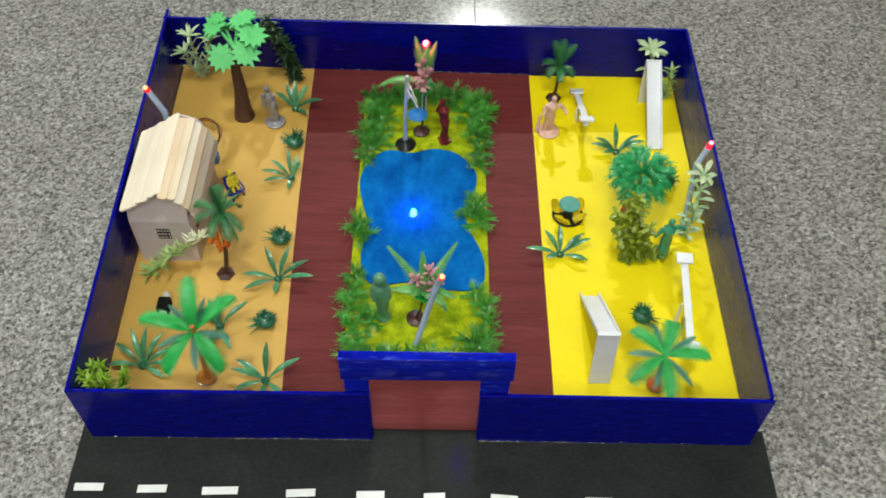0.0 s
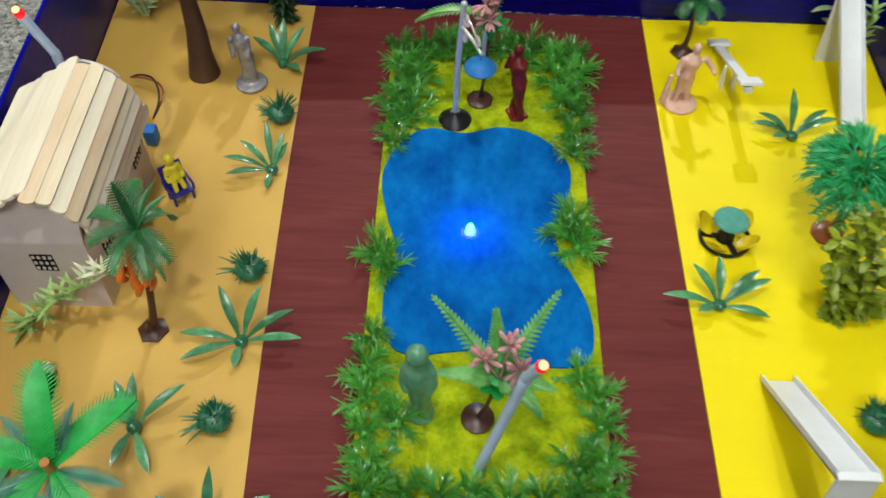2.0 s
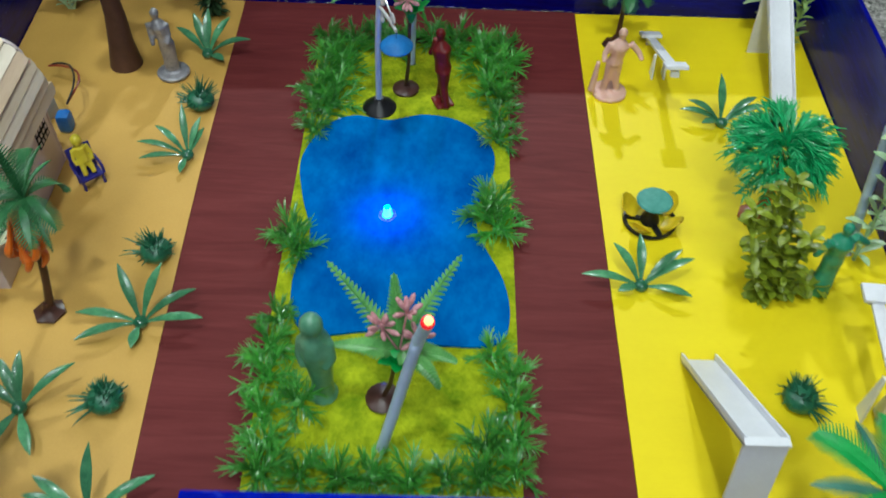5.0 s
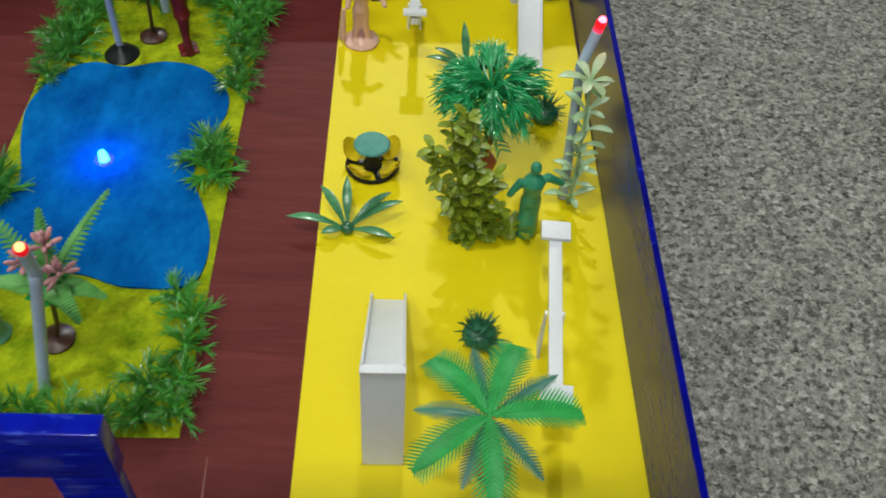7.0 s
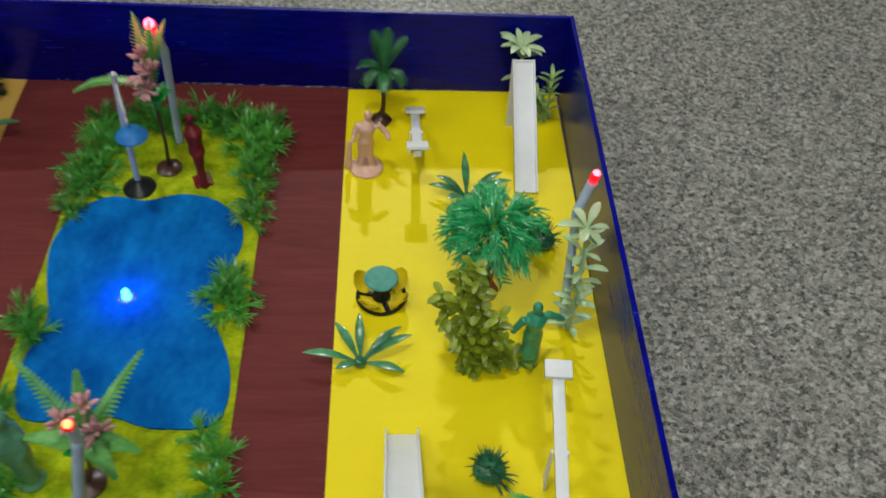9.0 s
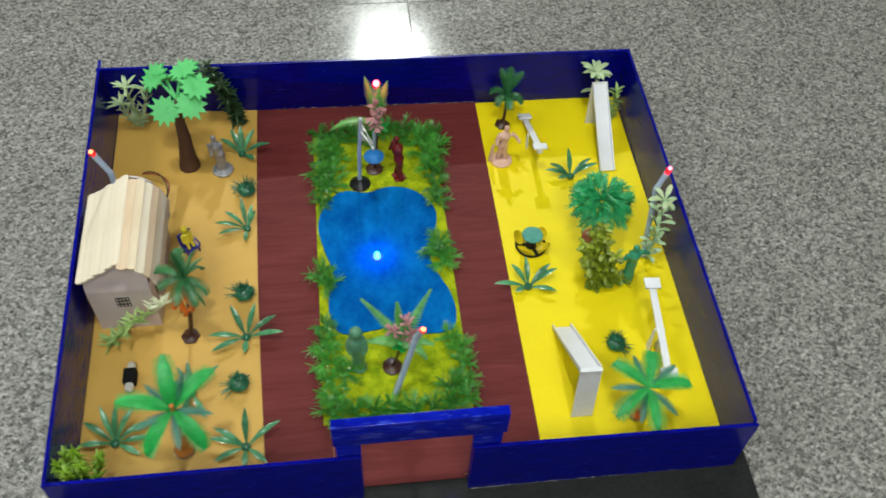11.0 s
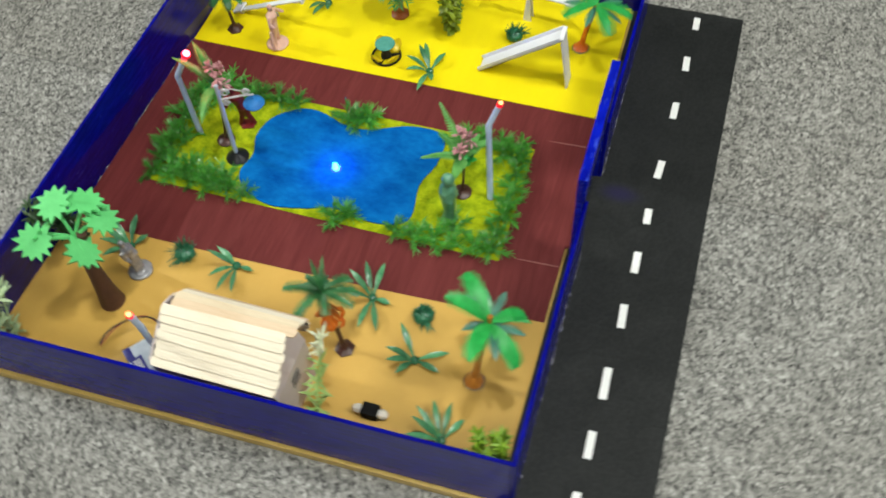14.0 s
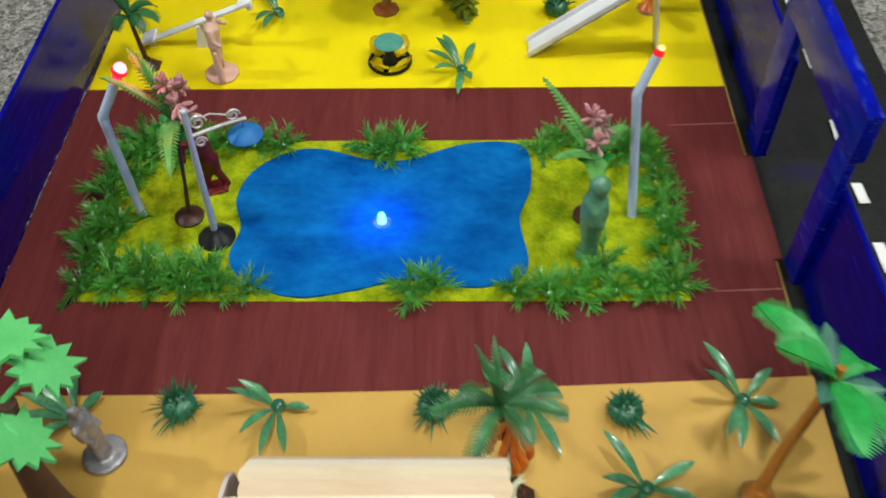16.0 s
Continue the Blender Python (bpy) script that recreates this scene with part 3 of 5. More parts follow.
for wl, x0, x1 in zip(sorted(FRONT, key=lambda o: o.name), (-0.305, 0.054), (-0.048, 0.304)):
    bm = bmesh.new()
    for k in range(80):
        u = rnd.random() ** (0.6 if x0 < 0 else 1.7)
        ball(bm, (x0 + (x1 - x0) * u, -0.0010, rnd.uniform(-0.0005, 0.0010)), rnd.choice((0.0003, 0.0003, 0.0005, 0.0007)), (rnd.uniform(1.0, 3.5), 1.0, 0.8), 6, 4)
    part("glue_bead", bm, DRIP, wl, "dried shiny glue beads")
gate = thing("gateway", 0, 0, 0, "dark blue painted gateway with a thick lintel", "gateway")
part("post", boxes(((-0.0660, 0.0037, -0.003), (-0.0450, 0.0092, 0.1081)), bevel=0.0006), GATEBLUE, gate)
part("post", boxes(((0.0505, 0.0037, -0.003), (0.0755, 0.0092, 0.1081)), bevel=0.0006), GATEBLUE, gate)
part("lintel", boxes(((-0.0680, 0.0010, 0.1083), (0.0778, 0.0095, 0.1412)), bevel=0.0007), GATEBLUE, gate)


# ---- the house ----
house = thing("toy_house", 0, 0, 0, "small cardboard house with a roof of wooden craft sticks", "house")
HX0, HX1, HY0, HY1, EAVE, RIDGE, RX = -0.3020, -0.2412, 0.2060, 0.3215, 0.0655, 0.1040, -0.2615
BEND = 0.0640


def roof_arch(t):
    """A point (x, z) of the bulging eastern roof slope, from the ridge at 0 to the eave at 1, and its slope in degrees."""
    p0, p1, p2 = Vector((RX, 0.1085)), Vector((-0.2290, 0.1048)), Vector((-0.2325, 0.0600))
    p = p0 * (1 - t) ** 2 + p1 * (2 * t * (1 - t)) + p2 * t * t
    d = (p1 - p0) * (1 - t) + (p2 - p1) * t
    return p, math.degrees(math.atan2(-d.y, d.x))


ARCH = [roof_arch(k / 60)[0] for k in range(61)]


def arch_x(z):
    return min(ARCH, key=lambda p: abs(p.y - 0.004 - z)).x - 0.0025


for hy, lean in ((HY0, 0.30), (HY1 - 0.002, 0.0)):
    bm = bmesh.new()
    rows = []
    for z in (0.0, BEND - 0.006, BEND - 0.002, BEND, BEND + 0.002, BEND + 0.005, BEND + 0.009, 0.080, 0.086, 0.092, 0.097, 0.100, RIDGE - 0.002, RIDGE):
        x0 = HX0 if z <= 0.080 else HX0 + (RX - 0.0015 - HX0) * (z - 0.080) / (RIDGE - 0.080)
        x1 = HX1 if z <= EAVE else min(HX1, max(RX + 0.0015, arch_x(z)))
        y = hy + lean * max(0.0, z - BEND)
        rows.append([bm.verts.new(q) for q in ((x0, y, z), (x1, y, z), (x1, y + 0.002, z), (x0, y + 0.002, z))])
    for a, b in zip(rows, rows[1:]):
        for k in range(4):
            bm.faces.new((a[k], a[(k + 1) % 4], b[(k + 1) % 4], b[k]))
    bm.faces.new(rows[0][::-1])
    bm.faces.new(rows[-1])
    part("gable_wall", bm, CARD, house)
part("side_wall", boxes(((HX1 - 0.002, HY0 + 0.002, 0), (HX1 - 0.0002, HY1 - 0.002, EAVE - 0.001)), bevel=0.0004), CARD, house)
part("side_wall", boxes(((HX0 + 0.0002, HY0 + 0.002, 0), (HX0 + 0.002, HY1 - 0.002, EAVE)), bevel=0.0004), CARD, house)


def lattice(along, at, face, w, h):
    """A lattice window: black bars round rows of small light panes."""
    win = part("window", bmesh_plate(along, at, face, w, h, 0.0004), INK, house, "window with black lattice bars")
    for i in range(4):
        for j in range(3):
            bm = bmesh.new()
            u, v = (i + 0.5) / 4 * w - w / 2, (j + 0.5) / 3 * h - h / 2
            s, q = 0.25 * w / 4, 0.25 * h / 3
            if along == "x":
                box(bm, (at[0] + u - s, face - 0.0007, at[1] + v - q), (at[0] + u + s, face - 0.0003, at[1] + v + q))
            else:
                box(bm, (face + 0.0003, at[0] + u - s, at[1] + v - q), (face + 0.0007, at[0] + u + s, at[1] + v + q))
            part("pane", bm, CARD, win, smooth=False)


def bmesh_plate(along, at, face, w, h, t):
    bm = bmesh.new()
    if along == "x":
        box(bm, (at[0] - w / 2, face - t, at[1] - h / 2), (at[0] + w / 2, face + 0.0002, at[1] + h / 2))
    else:
        box(bm, (face - 0.0004, at[0] - w / 2, at[1] - h / 2), (face + t, at[0] + w / 2, at[1] + h / 2))
    return bm


lattice("x", (-0.2703, 0.0455), HY0, 0.0135, 0.0155)
lattice("y", (0.3050, 0.0385), HX1, 0.0175, 0.0150)
lattice("y", (0.2320, 0.0385), HX1, 0.0175, 0.0150)


def stick_mesh(length, width, thick):
    bm = bmesh.new()
    r, out = width / 2, []
    for k in range(7):
        a = -math.pi / 2 + math.pi * k / 6
        out.append((r * math.sin(a), length / 2 - r * 0.55 + r * 0.55 * math.cos(a)))
    out += [(-x, -y) for x, y in out]
    sheet(bm, out, -thick / 2, thick / 2)
    return mesh_of("roof_stick", bm, STICK, False)


SM = stick_mesh(0.1140, 0.0092, 0.0020)
SP, ST = SM.copy(), SM.copy()
for me, m in ((SP, STICKPALE), (ST, STICKTAN)):
    me.materials.clear()
    me.materials.append(m)
rnd = random.Random(11)
walked = [0.0]
for p, q in zip(ARCH, ARCH[1:]):
    walked.append(walked[-1] + (q - p).length)
for k in range(8):
    t = min(range(61), key=lambda i: abs(walked[i] - walked[-1] * (k + 0.5) / 8)) / 60
    (px, pz), slope = roof_arch(t)
    ob = new("roof_stick", ST if k in (0, 3) else SP if k in (2, 5) else SM)
    ob.parent = house
    ob.matrix_basis = (pose(px, 0.2555 + 0.0110 * t ** 3 + rnd.uniform(-0.0015, 0.0015), pz, 0, slope - 7, 0)
                       @ pose(0, 0, 0.0005 * (k % 2), 0, 0, rnd.uniform(-0.8, 0.8)))
ex, ez = -0.3055 - RX, 0.0815 - RIDGE - 0.0045
for k in range(7):
    t = (k + 0.5) / 7
    ob = new("roof_stick", SP)
    ob.parent = house
    ob.matrix_basis = (pose(RX + ex * t, 0.2605 + rnd.uniform(-0.0018, 0.0018), RIDGE + 0.0050 + ez * t, 0, 11 - math.degrees(math.atan2(-ez, -ex)), 0)
                       @ pose(0, 0, 0.0005 * (k % 2), 0, 0, rnd.uniform(-0.8, 0.8)))


# ---- play things on the yellow paper ----
def slide(x, y, rz, width, run, height, panel, lip=True):
    """A chute with side rails that runs down from a high end, which stands on a sloping or upright panel."""
    s = thing("toy_slide", x, y, 0.0004, "white card toy slide with raised side rails", "slide", "slides on the yellow paper", rz=rz)
    w, L = width / 2, math.hypot(run, height)
    ang = math.degrees(math.atan2(height, run))
    chute = pose(0, 0, 0, -ang, 0, 0)
    bm = boxes(((-w, 0, 0), (w, L, 0.0015)), bevel=0.0003)
    bm.transform(pose(0, 0, height + 0.001) @ chute)
    part("chute", bm, WHITECARD, s)
    for sx in (-1, 1):
        bm = boxes(((sx * w - 0.0014 * (sx > 0), 0, 0.0), (sx * w + 0.0014 * (sx < 0), L, 0.0055)), bevel=0.0004)
        bm.transform(pose(0, 0, height + 0.001) @ chute)
        part("side_rail", bm, WHITECARD, s)
    bm = bmesh.new()
    a = [bm.verts.new(p) for p in ((-w, -panel, 0), (w, -panel, 0), (w, 0.0, height + 0.003), (-w, 0.0, height + 0.003))]
    b = [bm.verts.new(v.co + Vector((0, 0.0018, 0))) for v in a]
    bm.faces.new(a)
    bm.faces.new(b[::-1])
    for k in range(4):
        bm.faces.new((a[k], a[(k + 1) % 4], b[(k + 1) % 4], b[k]))
    part("support_panel", bm, WHITECARD, s, smooth=False)
    if lip:
        part("top_lip", boxes(((-w - 0.0003, -0.0012, height + 0.0022), (w + 0.0003, 0.0036, height + 0.0042)), bevel=0.0005), WHITECARD, s)
    bm = bmesh.new()
    for k in range(9):
        ball(bm, (-w + width * k / 8, -panel - 0.0004, 0.0003), 0.0007, (1.5, 1, 0.7), 6, 4)
    part("glue_bead", bm, GLUE, s, "dried clear glue beads")
    return s


slide(0.1718, 0.0722, 0, 0.0208, 0.0920, 0.0680, 0.0100)
slide(0.2695, 0.4710, 180, 0.0180, 0.0900, 0.0590, -0.0060, False)


def seesaw(x, y, rz, length, tilt, height):
    s = thing("toy_seesaw", x, y, 0.0004, "white card seesaw with square end seats", "seesaw", "seesaws on the yellow paper", rz=rz)
    t = pose(0, 0, height, tilt, 0, 0)
    bm = boxes(((-0.0036, -length / 2, 0), (0.0036, length / 2, 0.0022)), bevel=0.0004)
    bm.transform(t)
    part("plank", bm, WHITECARD, s)
    for e in (-1, 1):
        bm = boxes(((-0.0082, e * length / 2 - 0.0062, 0.0023), (0.0082, e * length / 2 + 0.0062, 0.0052)), bevel=0.0005)
        bm.transform(t)
        seat = part("seat", bm, WHITECARD, s)
        bm = boxes(((-0.0030, e * length / 2 - 0.002, -0.0045), (0.0030, e * length / 2 + 0.002, 0.0)), bevel=0.0004)
        bm.transform(t)
        part("handle", bm, WHITECARD, seat)
    for sx in (-1, 1):
        bm = bmesh.new()
        tri = [(-0.0050, 0), (0.0050, 0), (0.0012, height - 0.0005), (-0.0012, height - 0.0005)]
        x0 = sx * 0.0046
        a = [bm.verts.new((x0 - 0.0007, u, v)) for u, v in tri]
        b = [bm.verts.new((x0 + 0.0007, u, v)) for u, v in tri]
        bm.faces.new(a)
        bm.faces.new(b[::-1])
        for k in range(4):
            bm.faces.new((a[k], a[(k + 1) % 4], b[(k + 1) % 4], b[k]))
        part("support", bm, WHITECARD, s, smooth=False)
    return s


seesaw(0.2608, 0.1318, -4.7, 0.104, 3, 0.0380)
seesaw(0.1840, 0.4305, 0, 0.092, -22, 0.0205)

table = thing("toy_carousel", 0.158, 0.276, 0.0004, "toy carousel with a green round top and amber seats", "carousel", rz=20)
part("round_top", turned(bmesh.new(), [(0.0015, 0.0185), (0.0110, 0.0188), (0.0118, 0.0198), (0.0110, 0.0208), (0.0, 0.0214)], 24), ROUNDTOP, table, "sea green disc")
part("pedestal", turned(bmesh.new(), [(0.0065, 0.0012), (0.0060, 0.004), (0.0040, 0.008), (0.0035, 0.0145), (0.0050, 0.0184)], 16), BLACK, table)
bm = bmesh.new()
tube(bm, [(0.0165 * math.cos(a), 0.0165 * math.sin(a), 0.0016) for a in (2 * math.pi * k / 28 for k in range(29))], 0.0014, 6)
part("ring", bm, BLACK, table, "dark ring base")
for k in range(3):
    bm = bmesh.new()
    a = 2 * math.pi * k / 3 + 0.5
    box(bm, (0.004, -0.0018, 0.0006), (0.0165, 0.0018, 0.0026), 0.0004)
    bm.transform(pose(0, 0, 0, 0, 0, math.degrees(a)))
    part("spoke", bm, BLACK, table)
for az in (20, 130, 215, 305):
    bm = bmesh.new()
    blade(bm, (0.009 * math.cos(radians(az)), 0.009 * math.sin(radians(az)), 0.003), az, 15, 0.017, 0.0145, -70, (0.6, 0.9, 1.0, 1.0, 0.95, 0.8, 0.4), 0.25, thick=0.0009)
    part("seat", bm, SEATYELLOW, table, "amber petal-shaped seat")


# ---- plants ----
def star_plant(x, y, leaves, label="dark green plastic plant with long pointed leaves", width=0.0062, mat=None, hub=0.0046):
    """leaves: (azimuth, elevation, length, droop)"""
    p = thing("star_plant", x, y, 0, label, "plant", "star plants beside the path")
    bm = bmesh.new()
    ball(bm, (0, 0, hub * 0.75), hub, (1, 1, 0.85), 12, 8)
    part("hub", bm, HUB, p, "glossy round hub")
    for az, el, ln, dr in leaves:
        bm = bmesh.new()
        blade(bm, (0.6 * hub * math.cos(radians(az)), 0.6 * hub * math.sin(radians(az)), hub * 0.8), az, el, ln, width, dr, SWORD, 0.30, steps=9)
        part("leaf", bm, mat or LEAF, p)
    return p


star_plant(0.1450, 0.2185, [(175, 30, 0.036, 45), (128, 55, 0.030, 55), (92, 60, 0.031, 45), (38, 42, 0.034, 50), (25, 38, 0.037, 55), (-20, 25, 0.029, 40), (205, 30, 0.015, 40)])
star_plant(0.2230, 0.3735, [(165, 35, 0.030, 55), (148, 45, 0.028, 60), (100, 70, 0.034, 25), (35, 42, 0.034, 60), (20, 35, 0.036, 55), (200, 40, 0.016, 50)])
star_plant(-0.1650, 0.4400, [(150, 50, 0.030, 50), (118, 62, 0.031, 35), (88, 66, 0.033, 30), (55, 55, 0.032, 45), (12, 40, 0.034, 55), (-40, 25, 0.018, 30)], width=0.0068)
star_plant(-0.1570, 0.3250, [(172, 32, 0.034, 45), (145, 48, 0.030, 55), (100, 62, 0.034, 25), (70, 55, 0.026, 35), (60, 40, 0.020, 20), (195, 20, 0.030, 30), (-95, 15, 0.016, 30)], width=0.0052)
star_plant(-0.1550, 0.1810, [(178, 30, 0.036, 45), (205, 22, 0.036, 40), (120, 62, 0.036, 40), (65, 62, 0.036, 40), (28, 42, 0.036, 50), (0, 25, 0.036, 35), (-95, 12, 0.016, 30)])
star_plant(-0.2070, 0.1210, [(120, 52, 0.028, 45), (95, 58, 0.030, 45), (38, 42, 0.036, 45), (150, 40, 0.022, 50), (-62, 15, 0.030, 30), (-105, 22, 0.024, 40)])
star_plant(-0.1530, 0.0590, [(150, 42, 0.034, 50), (165, 32, 0.034, 50), (86, 62, 0.038, 25), (30, 40, 0.038, 50), (-45, 25, 0.026, 40), (205, 25, 0.030, 45), (-95, 15, 0.018, 40)])
star_plant(-0.2750, 0.0740, [(112, 60, 0.038, 40), (80, 66, 0.038, 40), (56, 52, 0.037, 50), (146, 42, 0.036, 60), (28, 38, 0.036, 60), (2, 26, 0.034, 45), (184, 30, 0.032, 50), (-30, 20, 0.026, 40)], width=0.0058)


def spiky_bush(x, y, rz, spikes, seed, tall=1.0):
    p = thing("spiky_bush", x, y, 0, "small dark green plastic bush like a hedgehog", "plant", "round bushes beside the path", rz=rz)
    r = random.Random(seed)
    bm = bmesh.new()
    ball(bm, (0, 0, 0.006), 0.0100, (1.0, 1.0, 0.72), 20, 12)
    for v in bm.verts:
        v.co *= 1 + 0.07 * noise.noise(v.co * 900)
        v.co.z = max(v.co.z, 0.0)
    part("body", bm, BUSH, p)
    bm = bmesh.new()
    for k in range(spikes):
        az, el = r.uniform(0, 360), r.choice((r.uniform(5, 35), r.uniform(35, 85), r.uniform(45, 85)))
        a, e = radians(az), radians(el)
        q = Vector((0.0095 * math.cos(e) * math.cos(a), 0.0095 * math.cos(e) * math.sin(a), 0.006 + 0.0068 * math.sin(e)))
        blade(bm, q, az + r.uniform(-25, 25), el, r.uniform(0.003, 0.0050 + 0.0075 * el / 85) * tall, 0.0010, 12, (1, 0.8, 0.5, 0.05), 0.2, steps=3)
    for k in range(7):
        az = r.uniform(-40, 40) + 175
        blade(bm, (0.009 * math.cos(radians(az)), 0.009 * math.sin(radians(az)), r.uniform(0.003, 0.009)), az, r.uniform(0, 35), r.uniform(0.009, 0.014), 0.0013, 30, (1, 0.9, 0.6, 0.05), 0.2, steps=4)
    tagged(part("spike", bm, BUSH, p), kind="stuff")
    return p


spiky_bush(-0.1585, 0.3810, -35, 80, 1, 1.3)
spiky_bush(-0.1580, 0.2350, 0, 80, 2)
spiky_bush(-0.1610, 0.1270, 20, 100, 3, 0.7)
spiky_bush(0.2755, 0.3270, -60, 80, 4, 1.2)
spiky_bush(0.2235, 0.1390, 150, 80, 5)


def toy_palm(x, y, top, big, small, trunk_mat, trunk_r, label, big_mat, small_mat, base_kind, width=0.0135, fruit=0, stub=0.0, comb=18, core=0.5):
    """top: the crown's place above the base; big, small: (azimuth, elevation, length, droop) of the fronds."""
    p = thing("toy_palm", x, y, 0, label, "palm", "toy palms")
    top = Vector(top)
    bm = bmesh.new()
    pts = [top * t + Vector((0.0025 * math.sin(3.1 * t), 0.002 * math.sin(2.5 * t), 0)) * (1 - t) for t in (k / 8 for k in range(9))]
    tube(bm, pts, [trunk_r * (1.15 - 0.35 * k / 8 + 0.06 * (k % 2)) for k in range(9)], 10)
    if stub:
        tube(bm, [top, top + top.normalized() * stub], [trunk_r * 0.8, trunk_r * 0.7], 10)
    part("trunk", bm, trunk_mat, p)
    bm = bmesh.new()
    if base_kind == "cup":
        turned(bm, [(0.0072, 0.0002), (0.0086, 0.0015), (0.0088, 0.0030), (0.0058, 0.0056), (0.0032, 0.010)], 18)
        part("foot", bm, trunk_mat, p)
        bm = bmesh.new()
        tube(bm, [(0.0092 * math.cos(a), 0.0092 * math.sin(a), 0.0012) for a in (2 * math.pi * k / 20 for k in range(21))], 0.0009, 6)
        part("glue_ring", bm, GLUE, p, "dried glue ring")
    else:
        turned(bm, [(0.0100, 0.0002), (0.0098, 0.0016), (0.0060, 0.0034), (0.0030, 0.0065), (0.0022, 0.009)], 6)
        part("foot", bm, trunk_mat, p)
    for az, el, ln, dr in small:
        bm = bmesh.new()
        comb_leaf(bm, top - Vector((0, 0, 0.003)), az, el, ln, width * 0.50, dr, comb, 0.35)
        part("narrow_leaf", bm, small_mat, p)
    for az, el, ln, dr in big:
        bm = bmesh.new()
        comb_leaf(bm, top, az, el, ln, width, dr, comb, core, OVAL)
        part("leaf", bm, big_mat, p)
    r = random.Random(3)
    for k in range(fruit):
        bm = bmesh.new()
        a = 2 * math.pi * k / fruit + r.uniform(-0.2, 0.2)
        out, low = r.uniform(0.005, 0.0115), r.uniform(0.004, 0.022)
        ctrl = [top + Vector((-0.006 + q * math.cos(a + tw), -0.006 + q * math.sin(a + tw), z - low * (z < -0.005))) for q, z, tw in
                ((0.0012, -0.003, 0), (out * 0.7, -0.008, 0.1), (out, -0.014, 0.3), (out * 1.05, -0.019, 0.1), (out * 0.75, -0.024, -0.2))]
        tube(bm, smooth_line(ctrl, 3), [0.0008, 0.0010, 0.0013, 0.0016, 0.0019, 0.0022, 0.0024, 0.0023, 0.0022, 0.0021, 0.0018, 0.0012, 0.0006], 8)
        part("fruit", bm, ORANGE, p, "glossy orange fruit")
    return p


toy_palm(-0.2110, 0.0625, (0.0096, -0.0115, 0.102),
         [(97, 70, 0.051, 56), (175, 44, 0.049, 56), (233, 2, 0.046, 66), (-46, -4, 0.046, 62), (41, 42, 0.049, 58)],
         [(66, 52, 0.034, 20), (-10, 16, 0.035, 30), (-81, -8, 0.034, 30), (206, 12, 0.034, 30), (142, 48, 0.034, 25)],
         AMBER, 0.0030, "toy palm with bright green leaves and amber trunk", PALM, TEAL, "cup", 0.0205, stub=0.010, comb=26, core=0.62)
toy_palm(0.2270, 0.0610, (-0.0080, -0.0130, 0.076),
         [(128, 15, 0.040, 40), (70, 15, 0.042, 40), (8, 8, 0.044, 35), (-88, 5, 0.042, 40), (214, 5, 0.042, 40)],
         [(100, 20, 0.036, 30), (172, 12, 0.034, 30), (35, 15, 0.040, 30), (-48, 5, 0.036, 35), (-112, 5, 0.034, 35)],
         ORANGE, 0.0028, "toy palm with toothed green leaves and orange trunk", PALM, TEAL, "cup", 0.0212, comb=20, core=0.42)
toy_palm(-0.2120, 0.1890, (0.0080, 0.0125, 0.084),
         [(135, 84, 0.035, 20), (103, 45, 0.036, 70), (156, 35, 0.037, 85), (60, 25, 0.033, 120), (-68, 30, 0.036, 90), (-100, 38, 0.035, 80), (212, 48, 0.029, 80), (-40, 40, 0.034, 100)],
         [(8, 72, 0.038, 40), (38, 76, 0.038, 35), (-52, 20, 0.036, 90)], BARK, 0.0022, "toy palm with drooping leaves and orange fruit", PALMDARK, PALMDARK, "foot", 0.0140, fruit=12, comb=18, core=0.32)
toy_palm(0.1550, 0.4690, (0.003, 0.005, 0.046),
         [(125, 74, 0.035, 24), (70, 80, 0.037, 18), (25, 66, 0.035, 30), (170, 50, 0.024, 95), (225, 40, 0.025, 105), (-45, 45, 0.026, 105), (-90, 35, 0.026, 95)],
         [], BARK, 0.0018, "small toy palm with dark green leaves", PALMDARK, TEAL, "foot", 0.0140, comb=17, core=0.62)

# foam tree with flat star-shaped leaves
tree = thing("foam_tree", -0.2260, 0.4290, 0, "foam tree with mint green leaf cut-outs, brown trunk", "tree")
bm = bmesh.new()
tube(bm, [(0, 0, 0), (0.0, 0.0, 0.004), (0.0005, 0, 0.02), (0.002, 0, 0.045), (0.002, -0.002, 0.075), (0.008, -0.008, 0.111)], [0.0124, 0.0118, 0.0094, 0.0074, 0.0058, 0.0046], 18)
part("trunk", bm, TRUNK, tree)


def cutout(points, r0, r1, thick):
    bm = bmesh.new()
    out = []
    for k in range(points * 2):
        a = math.pi * k / points
        rad = (r1 if k % 2 else r0) * (1 + 0.08 * math.sin(2.3 * k)) * (1.08 if math.cos(a) > 0 else 0.96)
        out.append((rad * math.cos(a), rad * math.sin(a)))
    return sheet(bm, out, -thick / 2, thick / 2)


FORK = Vector((0.005, -0.001, 0.106))
